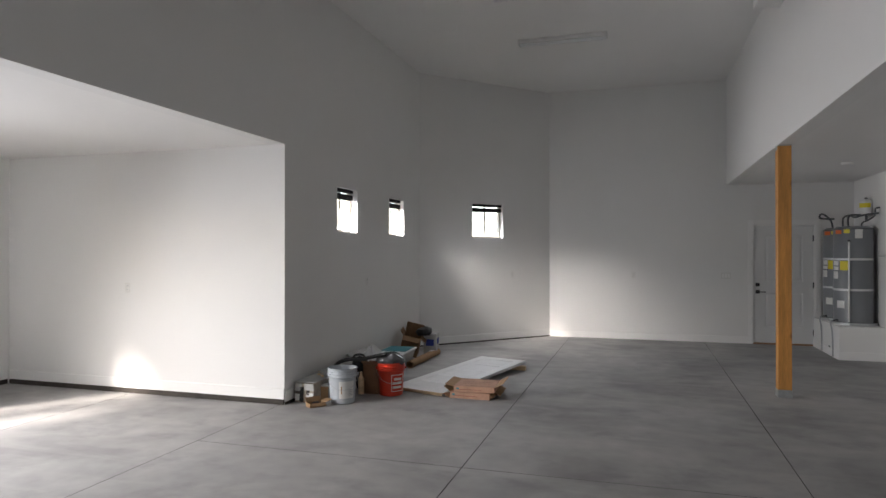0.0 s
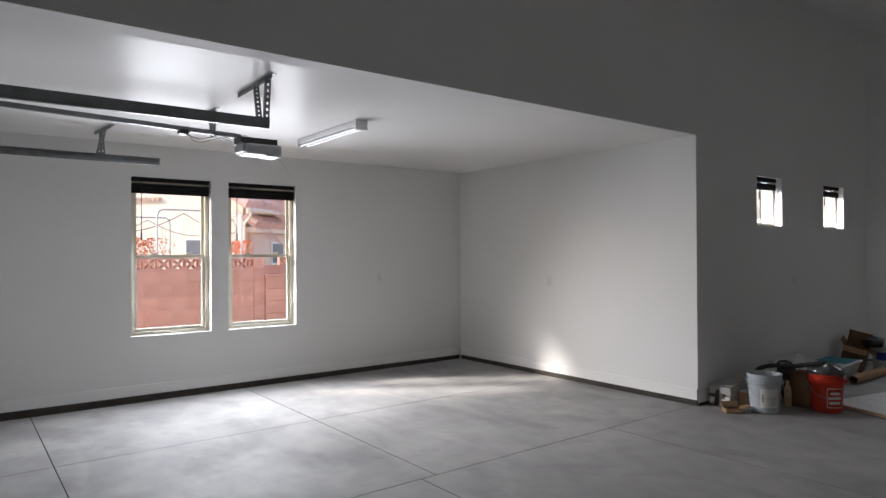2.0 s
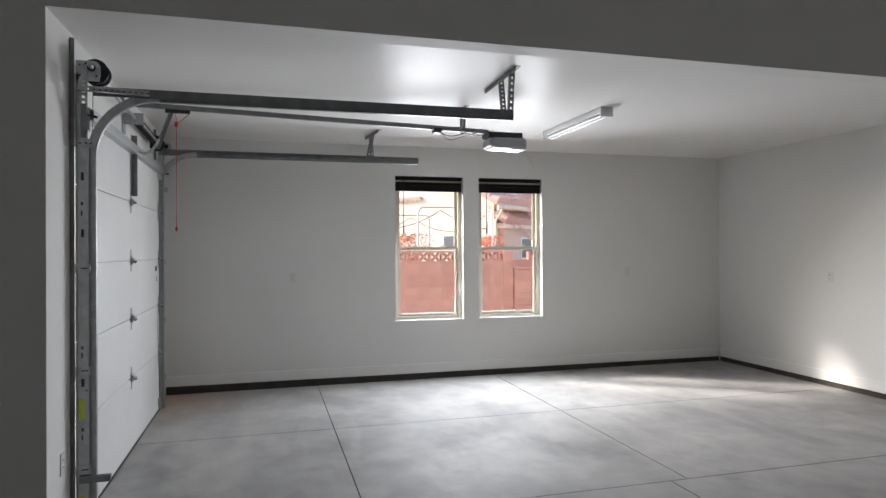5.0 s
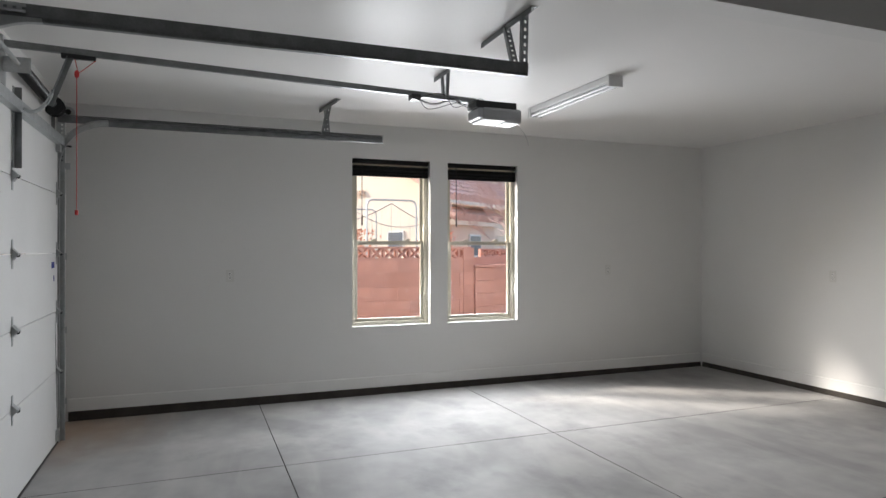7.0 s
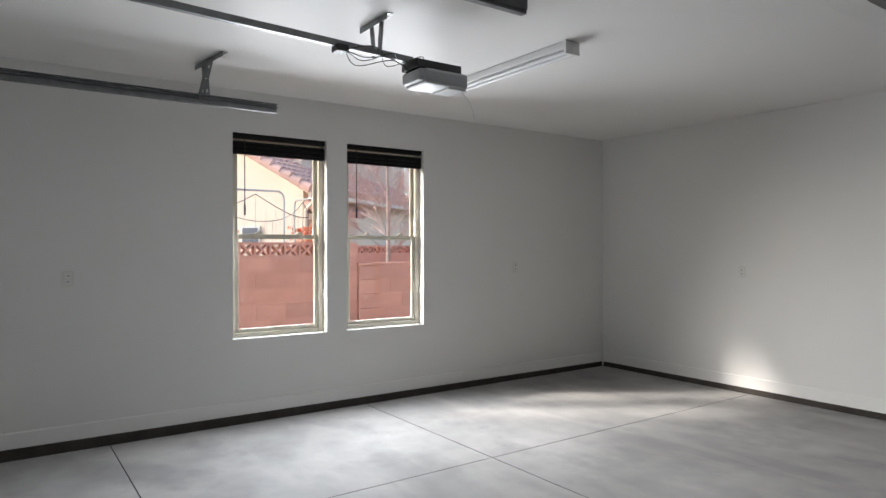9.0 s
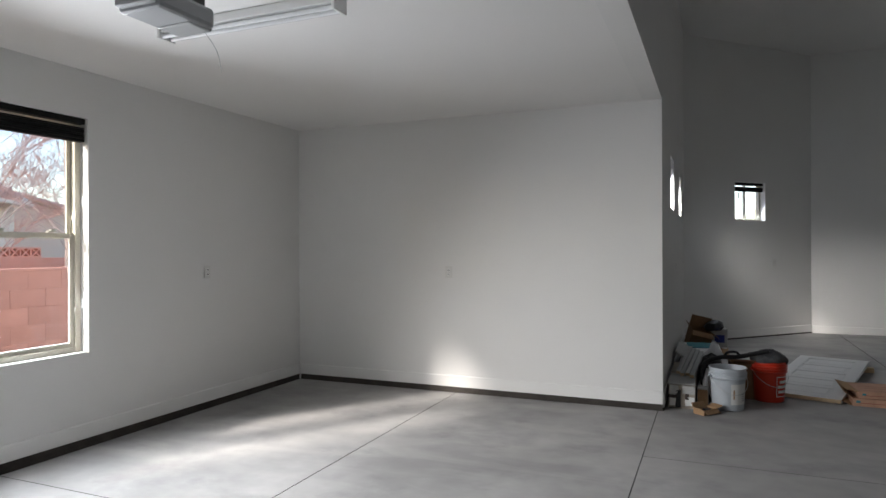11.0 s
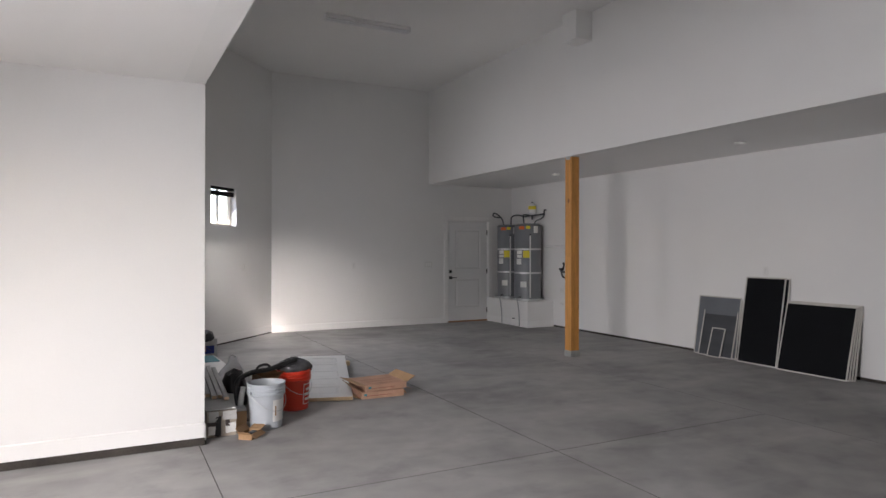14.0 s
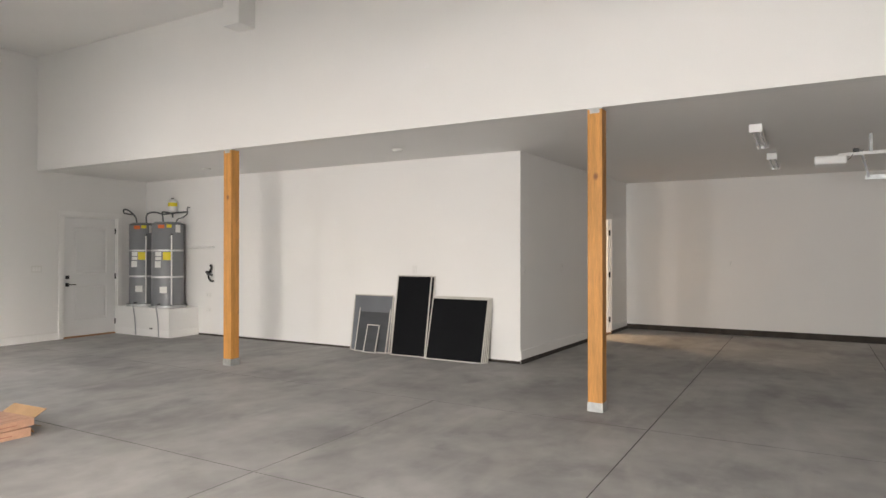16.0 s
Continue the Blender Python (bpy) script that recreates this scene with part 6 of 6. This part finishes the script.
block("porch_wall", -0.18, 0.0, 0.75, 3.3, 0.0, 2.40, STUCCO2, lr)
block("soffit_band", -0.18, 0.16, 0.62, 3.4, 2.401, 2.56, STUCCO, lr)
wn2 = block("window", 0.0, 0.05, 1.65, 2.36, 1.45, 2.14, PLATE, lr)
block("pane", 0.05, 0.06, 1.70, 2.31, 1.50, 2.09, DARKGL, wn2)
bm = bmesh.new()
for i in range(12):
    y = 0.60 + 0.245 * i
    tube(bm, [(0.24, y, 2.62), (-0.17, y, 2.86)], [0.13, 0.11], 8)
tagged(part("tile_rows", bm, TILE, lr), kind="stuff")
gable_house("house", -40.0, 18.0, 31.0, 14.0, 3.2, 22.0, 0.2, STUCCO2, "distant tan house with brown tile roof")
gable_house("house", -42.0, 34.0, 54.0, 14.0, 3.6, 44.0, 0.3, STUCCO, "distant cream house with brown tile roof")

# trampoline
tp = thing("trampoline", pose(-14.7, 3.5, GZ), "garden trampoline with galvanised hoop poles and dark net", "trampoline")
R = 1.55
for k in range(4):
    a0, a1 = radians(90 * k - 18.5), radians(90 * k + 18.5)
    p0, p1 = Vector((R * math.cos(a0), R * math.sin(a0), 0)), Vector((R * math.cos(a1), R * math.sin(a1), 0))
    zt = 2.62
    q0, q1 = p0 + (p1 - p0) * 0.1, p1 - (p1 - p0) * 0.1
    rod("hoop_pole", [p0 + Vector((0, 0, 0)), p0 + Vector((0, 0, zt - 0.14)), p0 + (q0 - p0) * 0.3 + Vector((0, 0, zt - 0.04)), q0 + Vector((0, 0, zt)), q1 + Vector((0, 0, zt)), p1 + (q1 - p1) * 0.3 + Vector((0, 0, zt - 0.04)), p1 + Vector((0, 0, zt - 0.14)), p1], 0.018, POLE, tp, "galvanised hoop pole", 8)
ring = [(R * 0.95 * math.cos(2 * math.pi * k / 24), R * 0.95 * math.sin(2 * math.pi * k / 24), 0.85) for k in range(25)]
rod("bed_frame", ring, 0.03, POLE, tp, "", 8)
net = []
for k in range(49):
    a = 2 * math.pi * k / 48
    net.append((R * 0.93 * math.cos(a), R * 0.93 * math.sin(a), 2.20 + 0.36 * (1 - abs(math.sin(2 * a))) ** 1.2))
rod("net_edge", net, 0.008, NET, tp, "dark net border", 6)
bm = bmesh.new()
for k in range(0, 48):
    p = Vector(net[k])
    tube(bm, [p, (p.x, p.y, 0.86)], 0.002, 4)
tagged(part("net", bm, NET, tp), kind="stuff")


def bare_tree(x, y, h, seed, label, spread=0.62, mat=None):
    """Trunk and forking limbs down to fine twigs."""
    rnd = random.Random(seed)
    t = thing("bare_tree", pose(x, y, GZ), label, "tree", "bare trees")
    trunk, limbs, twigs = bmesh.new(), bmesh.new(), bmesh.new()

    lead = curve_points([(0, 0, 0), (0.05, 0.03, h * 0.3), (-0.04, 0.06, h * 0.6), (0.03, -0.02, h * 0.95)], 8)
    tube(trunk, lead, [h * 0.0105 * (1 - 0.9 * k / (len(lead) - 1)) + 0.004 for k in range(len(lead))], 8)

    def branch(p, d, ln, r, level):
        mid = p + d * ln * 0.5 + Vector((rnd.uniform(-1, 1), rnd.uniform(-1, 1), rnd.uniform(-0.4, 1))) * ln * 0.07
        end = p + d * ln + Vector((0, 0, ln * 0.12))
        tube(limbs if level == 0 else twigs, [p, mid, end], [r, r * 0.75, r * 0.4], 5 if level == 0 else 3)
        if level >= 3:
            return
        for k in range(6 if level < 2 else 4):
            s = rnd.uniform(0.3, 1.0)
            q = p + (mid - p) * 2 * s if s < 0.5 else mid + (end - mid) * (2 * s - 1)
            nd = (d + Vector((rnd.uniform(-1, 1), rnd.uniform(-1, 1), rnd.uniform(-0.5, 0.8))) * spread * 1.3).normalized()
            branch(q, nd, ln * rnd.uniform(0.35, 0.6), max(r * 0.55, 0.0026), level + 1)

    for k in range(38):
        f = 0.32 + 0.64 * k / 38
        q = lead[int(f * (len(lead) - 1))]
        a = k * 2.4 + rnd.uniform(-0.4, 0.4)
        d = Vector((math.cos(a), math.sin(a), rnd.uniform(0.45, 0.9))).normalized()
        branch(q, d, h * rnd.uniform(0.20, 0.30) * (1.15 - 0.75 * f), h * 0.0020 * (1.2 - f), 0)
    part("trunk", trunk, BARK, t, smooth=True)
    part("limbs", limbs, BARK, t, smooth=True)
    tagged(part("twigs", twigs, mat or TWIG, t), kind="stuff")


bare_tree(-13.35, 6.08, 5.2, 4, "leafless pale-barked garden tree behind the low wall", 0.5)
bare_tree(-15.0, 8.5, 5.4, 9, "small leafless tree with reddish twigs", 0.7)
bare_tree(-22.0, 17.5, 6.5, 15, "leafless tree beyond the garden walls")


def shrub(x, y, z, r, seed, label):
    rnd = random.Random(seed)
    t = thing("shrub", pose(x, y, GZ), label, "shrub", "red shrubs")
    bm = bmesh.new()
    for k in range(14):
        a, s = rnd.uniform(0, 6.28), rnd.uniform(0.2, 1)
        tube(bm, [(0, 0, 0), (math.cos(a) * r * s * 0.5, math.sin(a) * r * s * 0.5, z * 0.6), (math.cos(a) * r * s, math.sin(a) * r * s, z * rnd.uniform(0.8, 1.0))], [0.015, 0.01, 0.004], 4)
    part("stems", bm, BARK, t)
    bm = bmesh.new()
    for k in range(700):
        p = Vector((rnd.gauss(0, r * 0.45), rnd.gauss(0, r * 0.45), z * rnd.uniform(0.62, 1.0)))
        m = Matrix.Translation(p) @ Euler((rnd.uniform(0, 6), rnd.uniform(0, 6), rnd.uniform(0, 6))).to_matrix().to_4x4()
        bm.faces.new([bm.verts.new(m @ Vector(q)) for q in ((0, -0.015, 0), (0.055, 0, 0.008), (0, 0.015, 0), (-0.035, 0, -0.004))])
    tagged(part("leaves", bm, LEAFR, t), kind="stuff")


shrub(-15.9, 3.35, 2.15, 0.5, 1, "red-orange leaved shrub showing above the garden wall")
shrub(-15.9, 5.5, 2.1, 0.35, 2, "smaller red-leaved shrub above the garden wall")

# tall dry grass outside the slanted wall
dgp = Vector((-4.3, 25.0))
gr = tagged(thing("dry_grass_clump", pose(dgp.x, dgp.y, GZ), "tall clump of straw-coloured dry grass", "grass"), kind="stuff")
bm = bmesh.new()
rnd = random.Random(21)
for k in range(520):
    a, s, hh = rnd.uniform(0, 6.28), rnd.uniform(0.3, 4.5), rnd.uniform(1.9, 2.8)
    b0 = Vector((math.cos(a) * s * 0.85, math.sin(a) * s * 0.85, 0))
    b1 = b0 + Vector((math.cos(a) * 0.3, math.sin(a) * 0.3, hh * 0.7))
    b2 = b1 + Vector((math.cos(a) * rnd.uniform(0.1, 0.5), math.sin(a) * rnd.uniform(0.1, 0.5), hh * 0.3))
    tube(bm, [b0, b1, b2], [0.022, 0.016, 0.008], 3)
part("grass_blades", bm, STRAW, gr)
